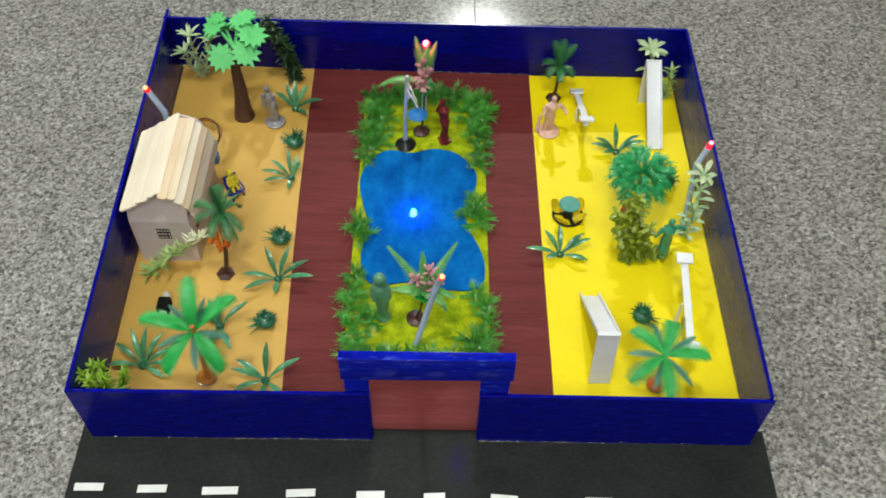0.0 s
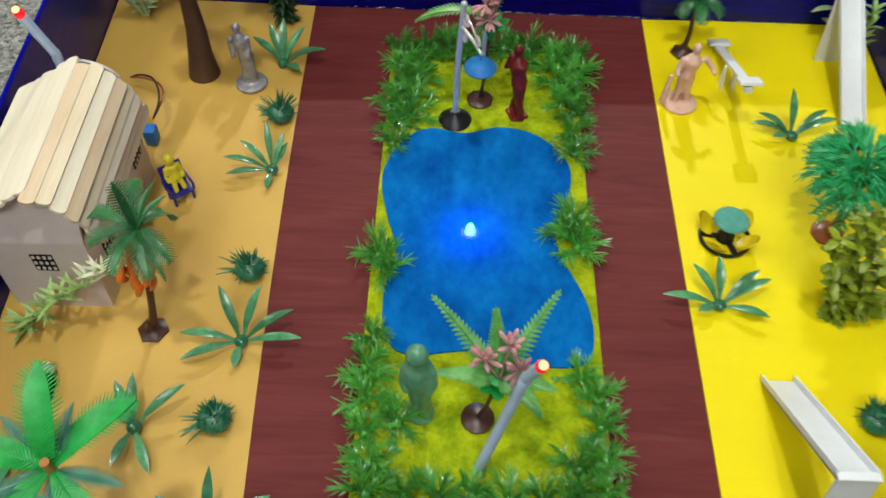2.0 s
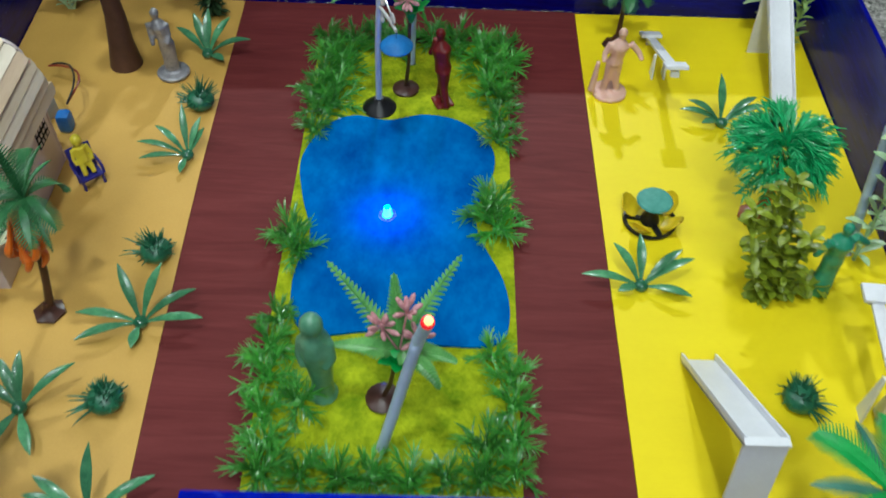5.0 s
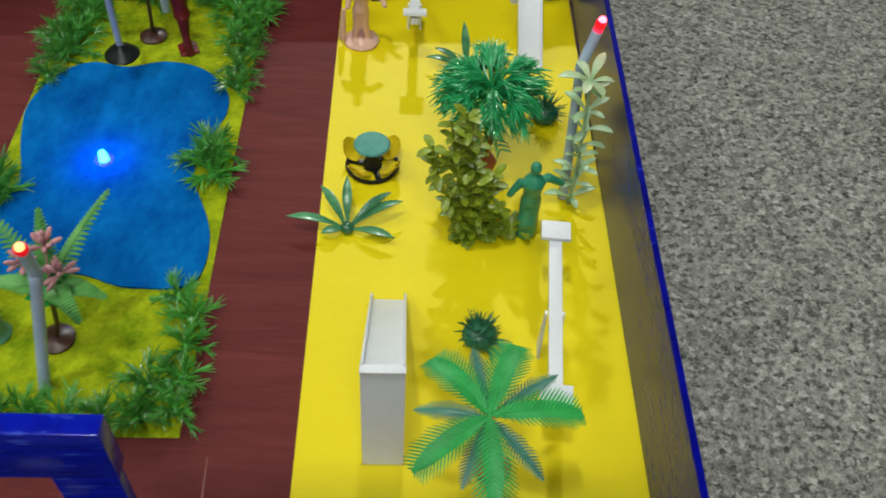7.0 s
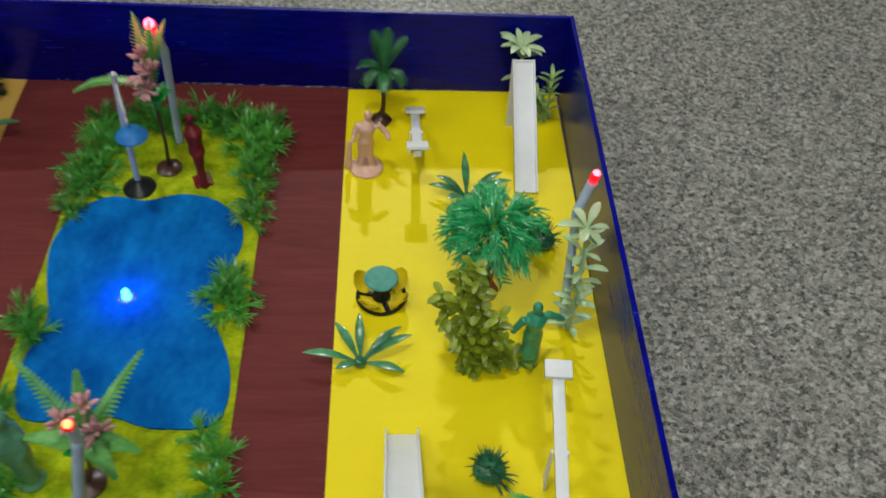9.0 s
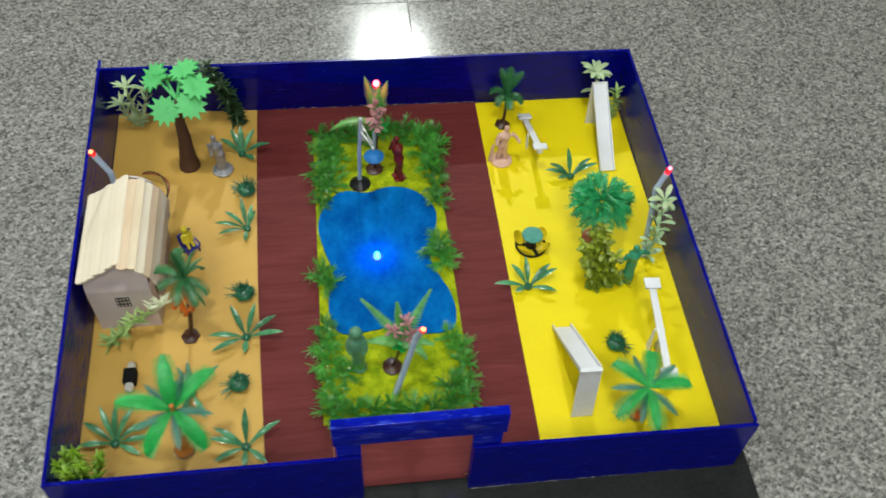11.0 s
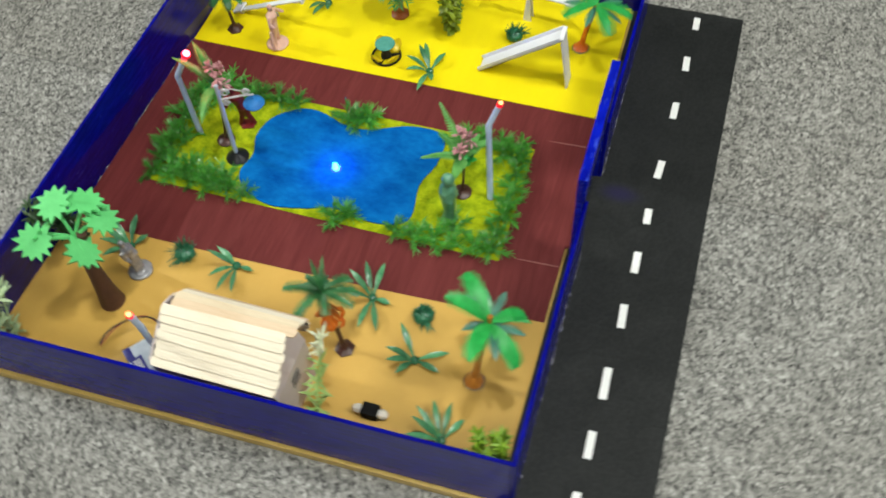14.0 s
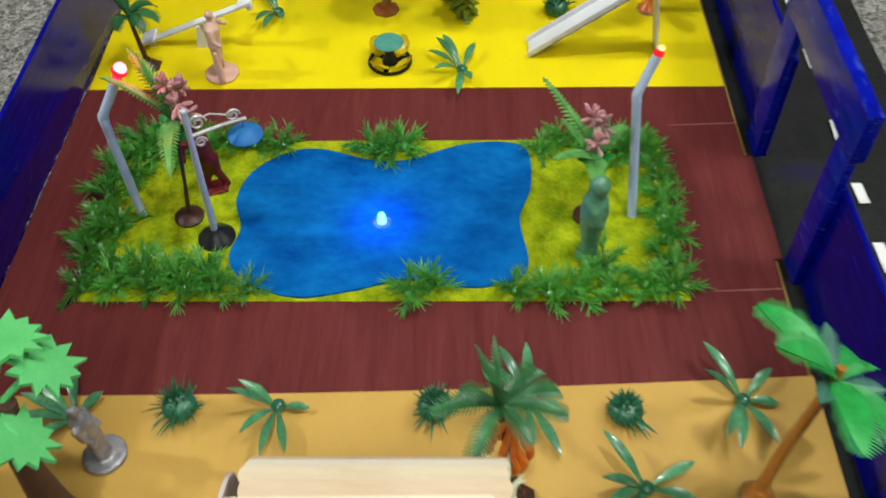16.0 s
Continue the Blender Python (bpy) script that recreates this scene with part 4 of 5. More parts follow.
# each leaf: its middle from the tree's foot, its size, and how its face leans (towards east, towards north) and turns
for lx, ly, lz, sz, ex, ny, tw in ((0.0157, 0.0136, 0.1354, 1.0, -14, 8, 20), (0.0290, -0.0080, 0.1300, 1.05, -6, -22, 75), (0.0219, -0.0232, 0.1185, 1.0, 8, -34, 10),
                                   (-0.0180, 0.0180, 0.1230, 1.0, -34, 6, 40), (-0.0071, -0.0172, 0.1050, 1.0, -30, -30, 66), (-0.0080, 0.0220, 0.1190, 0.92, 42, 40, 33)):
    mid = Vector((lx, ly, lz))
    bm = bmesh.new()
    tube(bm, smooth_line([FORK, FORK.lerp(mid, 0.55) + Vector((0, 0, 0.003)), mid - Vector((0, 0, 0.001))], 4), [0.0024] + [0.0018] * 7 + [0.0014], 8)
    br = part("branch", bm, MINT, tree)
    bm = cutout(12, 0.0178 * sz, 0.0118 * sz, 0.0022)
    bm.transform(Matrix.Translation(mid) @ pose(0, 0, 0, -ny, ex, tw))
    part("leaf", bm, MINT, br, smooth=False)


def leafy_stem(bm, line, size, count, per, width, rnd, shape=OVAL, el=(20, 55), grow=1.0, droop=50):
    """Whorls of leaves up a stem."""
    n = len(line) - 1
    for k in range(count):
        t = (k + 0.5) / count
        i = min(int(t * n), n - 1)
        q = line[i].lerp(line[i + 1], t * n - i)
        for j in range(per):
            az = 360 * j / per + 67 * k + rnd.uniform(-18, 18)
            s = size * (1 + (grow - 1) * t) * rnd.uniform(0.8, 1.15)
            blade(bm, q, az, rnd.uniform(*el), s, s * width, rnd.uniform(0.6, 1.1) * droop, shape, 0.25, steps=5)


def stem_plant(name, x, y, stems, label, mat, stem_mat, size, count, per, width, seed, shape=OVAL, el=(20, 55), grow=1.0, droop=50, stem_r=0.0010, tuft=0, tip=None):
    p = thing(name, x, y, 0, label, "plant")
    r = random.Random(seed)
    for pts in stems:
        if tip and pts is stems[-1]:
            mat, stem_mat, tuft, el, count = tip, tip, 5, (50, 85), 4
        pts = [Vector(q) for q in pts]
        bm = bmesh.new()
        tube(bm, pts, [stem_r * (1.2 - 0.5 * i / len(pts)) for i in range(len(pts))], 6)
        st = part("stem", bm, stem_mat, p)
        bm = bmesh.new()
        leafy_stem(bm, pts, size, count, per, width, r, shape, el, grow, droop)
        if tuft:
            for j in range(tuft):
                s = size * grow * r.uniform(0.9, 1.25)
                blade(bm, pts[-1], 360 * j / tuft + r.uniform(-15, 15), r.uniform(15, 70), s, s * width, droop, shape, 0.25, steps=6)
        tagged(part("foliage", bm, mat, st), kind="stuff")
    return p


stem_plant("leafy_plant", -0.2925, 0.1850, [[(0, 0, 0), (0.008, 0.001, 0.010), (0.026, 0.006, 0.026), (0.047, 0.010, 0.038)], [(0.047, 0.010, 0.038), (0.056, 0.012, 0.043), (0.063, 0.013, 0.048)]],
           "pale green plastic plant with cream tip beside the house", FRESH, FRESH, 0.0160, 13, 4, 0.17, 4, LANCE, el=(15, 60), droop=40, tip=CREAM)
stem_plant("leafy_plant", 0.2850, 0.2470, [[(0, 0, 0), (0.001, 0.001, 0.03), (0.0, 0.001, 0.06), (-0.002, 0.002, 0.098)]],
           "pale milky green plastic plant against the wall", MILKY, MILKY, 0.0165, 8, 4, 0.30, 6, SPOON, (20, 60), tuft=6, droop=60)
stem_plant("leafy_plant", -0.2890, 0.5000, [[(0, 0, 0), (0.001, -0.004, 0.03), (0.0, -0.010, 0.056), (0.002, -0.020, 0.080)], [(0.002, 0, 0), (0.010, 0.002, 0.025), (0.020, 0.002, 0.058)], [(-0.002, 0, 0), (-0.010, -0.004, 0.022), (-0.012, -0.008, 0.045)]],
           "pale cream-green plastic plant in the wall corner", PALE, PALE, 0.0165, 5, 4, 0.20, 9, LANCE, (35, 80), tuft=8, droop=35)
stem_plant("leafy_plant", 0.2790, 0.4930, [[(0, 0, 0), (-0.003, -0.002, 0.03), (-0.010, -0.004, 0.061)]],
           "pale rosette plant behind the slide", PALE, MILKY, 0.019, 3, 3, 0.30, 12, OVAL, (5, 50), tuft=11, droop=60)
stem_plant("leafy_plant", 0.2930, 0.4700, [[(0, 0, 0), (0.002, 0.001, 0.018), (0.003, 0.004, 0.042)], [(-0.001, 0, 0), (-0.006, 0.002, 0.014), (-0.008, 0.004, 0.026)]],
           "small pale green plastic sprig behind the slide", FRESH, FRESH, 0.0125, 5, 4, 0.26, 31, LANCE, (30, 75), tuft=4)
stem_plant("leafy_plant", 0.2185, 0.2145, [[(0, 0, 0), (-0.004, 0.002, 0.03), (-0.010, 0.003, 0.06), (-0.014, 0.004, 0.094)], [(0.002, 0.001, 0), (0.003, 0.003, 0.03), (0.001, 0.004, 0.065), (-0.006, 0.006, 0.098)],
           [(0, -0.001, 0), (-0.008, -0.001, 0.025), (-0.020, 0.000, 0.055), (-0.024, 0.001, 0.078)], [(0.001, 0, 0.002), (0.012, 0.001, 0.006), (0.024, 0.002, 0.010), (0.034, 0.004, 0.008)], [(-0.001, 0, 0), (-0.003, 0.006, 0.04), (-0.005, 0.014, 0.088)], [(0.001, 0, 0), (0.008, -0.003, 0.03), (0.012, -0.004, 0.062)], [(0, 0.001, 0.002), (0.010, 0.008, 0.008), (0.022, 0.014, 0.012)]],
           "dense olive green plastic plant with small round leaves", OLIVE, OLIVE, 0.0102, 11, 4, 0.48, 15, OVAL, (-15, 60))
stem_plant("leafy_plant", -0.1700, 0.4960, [[(0, 0, 0), (-0.003, 0.001, 0.03), (-0.010, 0.002, 0.06), (-0.026, 0.001, 0.098)], [(-0.002, -0.001, 0), (-0.010, -0.002, 0.035), (-0.020, -0.003, 0.07), (-0.034, -0.004, 0.088)], [(0.001, 0, 0), (-0.001, -0.004, 0.03), (-0.012, -0.004, 0.07)]],
           "very dark green bushy plant leaning on the back wall", DARKWEED, DARKWEED, 0.0125, 20, 6, 0.20, 18, LANCE, (0, 70))
stem_plant("leafy_plant", -0.2925, 0.0205, [[(0, 0, 0), (-0.003, 0.001, 0.03), (-0.009, 0.003, 0.074)], [(0.003, 0, 0), (0.006, 0.001, 0.03), (0.010, 0.002, 0.072)], [(0.001, 0.004, 0), (0.004, 0.010, 0.03), (0.003, 0.016, 0.070)],
           [(0.003, -0.002, 0), (0.014, -0.002, 0.02), (0.020, -0.002, 0.053)], [(-0.001, -0.002, 0), (0, -0.004, 0.03), (0.001, -0.006, 0.079)], [(0, 0.004, 0), (0.012, 0.014, 0.02), (0.018, 0.020, 0.046)], [(-0.002, 0.004, 0), (-0.006, 0.012, 0.03), (-0.008, 0.020, 0.060)]],
           "bushy lime green plastic plant in the wall corner", LIME, LIME, 0.0092, 22, 5, 0.22, 21, LANCE, (30, 80))

# feathery tree
ftree = thing("feathery_tree", 0.2290, 0.2830, 0, "toy tree with emerald feathery crown and rust trunk", "tree")
bm = bmesh.new()
tube(bm, [(0, 0, 0), (0.002, -0.001, 0.010), (0.005, 0.001, 0.024), (0.003, 0.001, 0.040), (0.001, 0.0, 0.052)], [0.0046, 0.0038, 0.0030, 0.0026, 0.0020], 10)
part("trunk", bm, RUST, ftree)
bm = bmesh.new()
for tx, ty in ((-0.010, 0.004), (0.009, 0.006), (0.002, -0.009), (0.001, 0.001)):
    tube(bm, [(0.004, 0.001, 0.028), (0.003 + tx * 0.3, 0.001 + ty * 0.3, 0.038), (0.002 + tx, ty, 0.050)], [0.0030, 0.0024, 0.0014], 7)
part("fork", bm, FEATHER, ftree, "emerald forked upper trunk")
part("foot", turned(bmesh.new(), [(0.0115, 0.0002), (0.0113, 0.002), (0.0080, 0.0038), (0.0046, 0.0050)], 8), RUST, ftree)
bm = bmesh.new()
rnd = random.Random(8)
DOME = Vector((0.004, 0.005, 0.056))
for k in range(112):
    az = 137.5 * k
    v = 1 - 1.2 * (k + 0.5) / 112
    lump = 0.86 + 0.30 * noise.noise((math.cos(radians(az)) * 1.6, math.sin(radians(az)) * 1.6, v * 2.2))
    h = math.sqrt(max(0.0, 1 - v * v)) * 0.0200 * lump
    q = DOME + Vector((h * math.cos(radians(az)), h * math.sin(radians(az)), 0.0150 * v * lump))
    line = arc(q, az + rnd.uniform(-45, 45), 8 + 34 * v + rnd.uniform(-12, 12), rnd.uniform(0.010, 0.016), rnd.uniform(20, 55), 7)
    tube(bm, [DOME.lerp(q, 0.25)] + [p0 for p0, _ in line], 0.0006, 4)
    for p0, d in line:
        out, up = math.degrees(math.atan2(d.y, d.x)), math.degrees(math.asin(max(-1, min(1, d.z))))
        for sd in (-1, 1, 0):
            blade(bm, p0, out + sd * rnd.uniform(10, 30) + rnd.uniform(-6, 6), up + rnd.uniform(-16, 20), rnd.uniform(0.007, 0.0125), 0.0008, 25, (0.9, 1, 0.8, 0.08), 0.2, steps=3)
tagged(part("crown", bm, FEATHER, ftree), kind="stuff")
bm = bmesh.new()
for az, el in ((200, -25), (250, -45), (300, -30), (170, -35)):
    line = arc((0.002, 0, 0.040), az, el, 0.022, 25, 7)
    for q, d in line[1:]:
        for s in (-1, 1):
            blade(bm, q, math.degrees(math.atan2(d.y, d.x)) + s * 45, rnd.uniform(-30, 10), 0.008, 0.0014, 20, (0.8, 1, 0.8, 0.1), 0.2, steps=3)
tagged(part("hanging_foliage", bm, FEATHER, ftree), kind="stuff")


def flower_plant(x, y, top, fronds, label, seed, clusters, comb=False):
    p = thing("flower_plant", x, y, 0.0015, label, "plant", "flowering plants on the lawn")
    top = Vector(top)
    bm = bmesh.new()
    tube(bm, [(0, 0, 0.002), top * 0.35 + Vector((0.001, 0, 0)), top * 0.7, top], [0.0016, 0.0013, 0.0013, 0.0012], 8)
    part("stem", bm, BARK, p)
    part("foot", turned(bmesh.new(), [(0.0100, 0), (0.0100, 0.0016), (0.0070, 0.0032), (0.0022, 0.0046)], 16), BARK, p)
    bm = bmesh.new()
    turned(bm, [(0.0012, -0.016), (0.0030, -0.012), (0.0046, -0.005), (0.0052, 0.001), (0.0030, 0.002)], 9, top)
    for k in range(7):
        blade(bm, top + Vector((0, 0, -0.012)), 51 * k + 10, 58, 0.018, 0.0075, 35, OVAL, 0.25, steps=6)
    part("bud_collar", bm, PALM, p, "green leafy cup")
    for az, el, ln, dr in fronds:
        line = arc(top, az, el, ln, dr, 20)
        bm = bmesh.new()
        if comb:
            comb_leaf(bm, top, az, el, ln, 0.0135, dr, 19, 0.42)
        tube(bm, [q for q, _ in line], 0.0006, 5)
        for i, (q, d) in enumerate([] if comb else line[1:-1]):
            w = (0.0092 * (1 - i / 20) + 0.0012) * min(1.0, 0.45 + 0.2 * i)
            for s in (-1, 1):
                blade(bm, q, math.degrees(math.atan2(d.y, d.x)) + s * 62, 14, w, 0.0025, 20, (0.9, 1, 0.7, 0.1), 0.15, steps=3)
        part("frond", bm, FROND, p)
    r = random.Random(seed)
    for dx, dy, dz in clusters:
        bm = bmesh.new()
        c = top + Vector((dx, dy, dz))
        tube(bm, [top, c], 0.0006, 5)
        for k in range(13):
            a, e = 2.4 * k + r.uniform(-0.3, 0.3), radians(r.uniform(-25, 85))
            d = Vector((math.cos(e) * math.cos(a), math.cos(e) * math.sin(a), math.sin(e)))
            g = r.uniform(0.85, 1.2)
            tube(bm, [c + d * (w * g) for w in (0.0, 0.0026, 0.0036, 0.0052, 0.0068, 0.0084, 0.0092)], [0.0004, 0.0005, 0.0010, 0.0014, 0.0014, 0.0010, 0.0003], 7)
        part("blossom", bm, PINK, p, "cluster of pink buds")
    return p


flower_plant(-0.0090, 0.1340, (0.010, -0.001, 0.048), [(140, 44, 0.060, 22), (98, 60, 0.042, 15), (48, 48, 0.060, 18), (175, 12, 0.036, 25), (-12, 30, 0.032, 60), (-48, 50, 0.036, 95)],
             "pink flowering plastic plant with fern fronds", 1, [(-0.009, 0.002, 0.018), (0.004, 0.004, 0.028), (0.010, -0.003, 0.016)])
flower_plant(-0.0090, 0.4050, (0.005, -0.009, 0.082), [(190, 42, 0.058, 78), (112, 64, 0.056, 20), (74, 80, 0.052, 10), (58, 78, 0.053, 32)],
             "pink flowering plastic plant with fern fronds", 2, [(-0.002, -0.002, 0.030), (0.004, -0.008, 0.022), (-0.005, -0.006, 0.018), (-0.002, -0.009, 0.008)], comb=True)


# ---- the grass border of the lawn ----
def tuft_mesh(seed):
    """Sprigs that lean out from a dark middle, each a stem with needles that point along it."""
    r = random.Random(seed)
    bm = bmesh.new()
    for k in range(9):
        az, el = 40 * k + r.uniform(-16, 16), (r.uniform(10, 34), r.uniform(34, 58), r.uniform(60, 86))[k % 3]
        line = arc((0, 0, 0.001), az, el, r.uniform(0.011, 0.017), r.uniform(5, 40), 6)
        tube(bm, [q for q, _ in line], 0.0005, 4)
        for i, (q, d) in enumerate(line[1:]):
            out, up = math.degrees(math.atan2(d.y, d.x)), math.degrees(math.asin(max(-1, min(1, d.z))))
            for j in range(3):
                blade(bm, q, out + r.uniform(-58, 58), up + r.uniform(-34, 38), r.uniform(0.0070, 0.0125), 0.00075, r.uniform(0, 30), (0.8, 1, 0.8, 0.06), 0.2, steps=3)
        for j in range(3):
            blade(bm, line[-1][0], az + r.uniform(-22, 22), up + r.uniform(-14, 24), r.uniform(0.008, 0.013), 0.0008, 15, (0.8, 1, 0.8, 0.06), 0.2, steps=3)
    ball(bm, (0, 0, 0.0025), 0.0042, (1, 1, 0.8), 10, 7)
    return mesh_of("grass_tuft", bm, GRASS)


TUFTS = [tuft_mesh(s) for s in range(4)]
SITES = [(-0.072, 0.462), (-0.070, 0.440), (-0.071, 0.418), (-0.072, 0.396), (-0.071, 0.376), (-0.073, 0.355), (-0.052, 0.461), (-0.033, 0.464), (-0.012, 0.463), (0.010, 0.464), (0.030, 0.463), (0.050, 0.462),
         (0.066, 0.455), (0.066, 0.434), (0.064, 0.412), (0.062, 0.392), (0.060, 0.370), (0.060, 0.349), (-0.054, 0.446), (0.050, 0.445), (0.055, 0.284), (0.058, 0.262), (-0.076, 0.252), (-0.069, 0.240),
         (-0.074, 0.186), (-0.076, 0.165), (-0.075, 0.145), (-0.074, 0.122), (-0.070, 0.103), (-0.071, 0.086), (-0.050, 0.086), (-0.030, 0.084), (-0.012, 0.085), (0.008, 0.083), (0.027, 0.085), (0.046, 0.086),
         (0.063, 0.090), (0.064, 0.110), (0.063, 0.130), (0.062, 0.148), (0.052, 0.163), (-0.056, 0.130), (0.048, 0.104), (-0.058, 0.425), (-0.060, 0.404), (-0.061, 0.384), (0.052, 0.424), (0.053, 0.402), (-0.022, 0.450), (0.030, 0.449), (0.052, 0.272)]
rnd = random.Random(21)
for k, (gx, gy) in enumerate(SITES):
    s = rnd.uniform(0.74, 1.06)
    ob = new("grass_tuft", TUFTS[k % 4])
    ob.matrix_basis = pose(gx, gy, 0.0012, 0, 0, rnd.uniform(0, 360)) @ Matrix.Diagonal((s, s, s, 1))
    tagged(ob, "bushy tuft of glossy green plastic grass", "grass", "grass tufts round the lawn")


# ---- lamps ----
def straw_lamp(x, y, knee, tip, label, led_mat, sleeve=0.010, r=0.0031, core=0.0023):
    """A bent drinking straw as a street lamp, with a light-emitting diode in its end."""
    p = thing("straw_lamp", x, y, 0.0005, label, "lamp", "straw lamps")
    k, t = Vector(knee), Vector(tip)
    d = (t - k).normalized()
    u = k.normalized()
    bm = bmesh.new()
    bend = [k - u * 0.006, k - u * 0.0045, k - u * 0.003, k - u * 0.0015, k, k + d * 0.0015, k + d * 0.003]
    tube(bm, [(0, 0, 0)] + bend + [t - d * sleeve], [r] + [r * (1.08 if i % 2 else 0.96) for i in range(len(bend))] + [r], 12)
    part("straw", bm, STRAW, p)
    bm = bmesh.new()
    tube(bm, [t - d * (sleeve + 0.001), t - d * 0.003], [r * 0.98, r * 0.9], 12)
    led = part("led_sleeve", bm, LEDBODY, p, "red glowing sleeve")
    bm = bmesh.new()
    tube(bm, [t - d * 0.0035, t - d * 0.001, t + d * 0.001, t + d * 0.0018], [r * 0.95, r * 1.08 + (core - 0.0023), r * 0.85 + (core - 0.0023), r * 0.25], 12)
    part("bulb", bm, LEDRIM, led, "dark red diode lens, glowing in place of a halo")
    # The core ball imitates the diode's overexposed white centre.
    bm = bmesh.new()
    ball(bm, t + d * 0.0013, core, (1, 1, 1), 14, 10)
    part("bulb_core", bm, led_mat, led, "glowing diode core standing in for the overexposed centre")
    bm = bmesh.new()
    for i in range(7):
        a = 2 * math.pi * i / 7
        ball(bm, (0.0026 * math.cos(a), 0.0026 * math.sin(a), 0.0004), 0.0011, (1, 1, 0.8), 7, 5)
    part("glue_bead", bm, GLUE, p)


straw_lamp(-0.0080, 0.1040, (0.0195, 0.007, 0.090), (0.0245, -0.003, 0.119), "grey straw street lamp with an orange diode", LEDORANGE, 0.003)
# Core and lens enlarged beyond the diode's size to imitate bloom.
straw_lamp(-0.0065, 0.4380, (0.003, 0.002, 0.087), (0.003, -0.019, 0.123), "grey straw street lamp with a red diode", LEDPINK, core=0.0038)
straw_lamp(0.2820, 0.2520, (-0.001, 0.019, 0.0905), (0.005, 0.0165, 0.124), "grey straw street lamp with a red diode", LEDPINK, 0.006)
straw_lamp(-0.2830, 0.3320, (0.000, 0.000, 0.098), (-0.008, -0.008, 0.137), "grey straw street lamp with a red diode", LEDORANGE, 0.004)

pl = thing("pond_light", -0.0150, 0.2730, 0.0028, "glowing blue diode standing in the pond", "light")
part("bulb", turned(bmesh.new(), [(0.0030, 0), (0.0030, 0.001), (0.0025, 0.0012), (0.0025, 0.0060), (0.0020, 0.0076), (0.0008, 0.0084)], 16), LEDBLUE, pl)
bm = bmesh.new()
for i in range(9):
    a = 2 * math.pi * i / 9
    ball(bm, (0.0045 * math.cos(a), 0.0045 * math.sin(a), 0.0003), 0.0018, (1.2, 1.2, 0.5), 8, 5)
part("glue_ring", bm, GLUE, pl, "clear glue ring")
led_lamp(-0.0150, 0.2730, 0.0130, 0.075, (0.0, 0.10, 1.0), 0.003)

led_lamp(-0.0035, 0.4120, 0.1290, 0.032, (1.0, 0.03, 0.06), 0.003)
led_lamp(0.2870, 0.2630, 0.1295, 0.006, (1.0, 0.03, 0.06), 0.003)

post = thing("street_lamp", -0.0275, 0.3830, 0.0012, "toy street lamp with silver pole, scrolls and blue shade", "lamp")
part("foot", turned(bmesh.new(), [(0.0125, 0), (0.0125, 0.0012), (0.0090, 0.0045), (0.0052, 0.0070), (0.0035, 0.0090)], 24), BLACK, post, "black cone foot")
bm = bmesh.new()
tube(bm, [(0, 0, 0.008), (0.001, -0.001, 0.050), (0.001, -0.001, 0.053), (0.004, -0.002, 0.100)], [0.0024, 0.0023, 0.0023, 0.0020], 10)
ball(bm, (0.004, -0.002, 0.101), 0.0024, (1, 1, 1), 10, 7)
part("pole", bm, POLE, post, "blue-grey pole")
bm = bmesh.new()
tube(bm, [(0.0035, -0.003, 0.084), (0.012, -0.022, 0.086), (0.016, -0.034, 0.087)], [0.0013, 0.0012, 0.0011], 8)


def scroll(bm, c, r, turns, axis, flip=1):
    pts = []
    for k in range(int(turns * 14) + 1):
        a = 2 * math.pi * k / 14
        q = r * (1 - 0.75 * k / (turns * 14))
        pts.append(Vector(c) + axis * (q * math.cos(a)) * flip + Vector((0, 0, q * math.sin(a))))
    tube(bm, pts, 0.0008, 6)


ax = Vector((0.36, -0.93, 0)).normalized()
scroll(bm, Vector((0.0038, -0.002, 0.092)) + ax * 0.006, 0.0052, 1.6, ax)
scroll(bm, Vector((0.0038, -0.002, 0.091)) + ax * 0.027, 0.0042, 1.6, ax)
scroll(bm, Vector((0.0034, -0.002, 0.078)) + ax * 0.005, 0.0038, 1.5, ax)
tube(bm, [Vector((0.0038, -0.002, 0.094)) + ax * 0.004, Vector((0.0038, -0.002, 0.096)) + ax * 0.014, Vector((0.0038, -0.002, 0.091)) + ax * 0.027], 0.0006, 5)
part("bracket", bm, SILVERPAINT, post, "silver scroll bracket")
bm = bmesh.new()
tube(bm, [(0.016, -0.032, 0.087), (0.016, -0.031, 0.080)], 0.0006, 6)
part("hanger", bm, CHROME, post)
part("shade", turned(bmesh.new(), [(0.0108, 0.0735), (0.0110, 0.0745), (0.0080, 0.0775), (0.0030, 0.0800)], 24, (0.016, -0.031, 0)), DISC, post, "translucent blue disc shade")
post.matrix_basis = post.matrix_basis @ Matrix.Diagonal((1, 1, 1.06, 1))


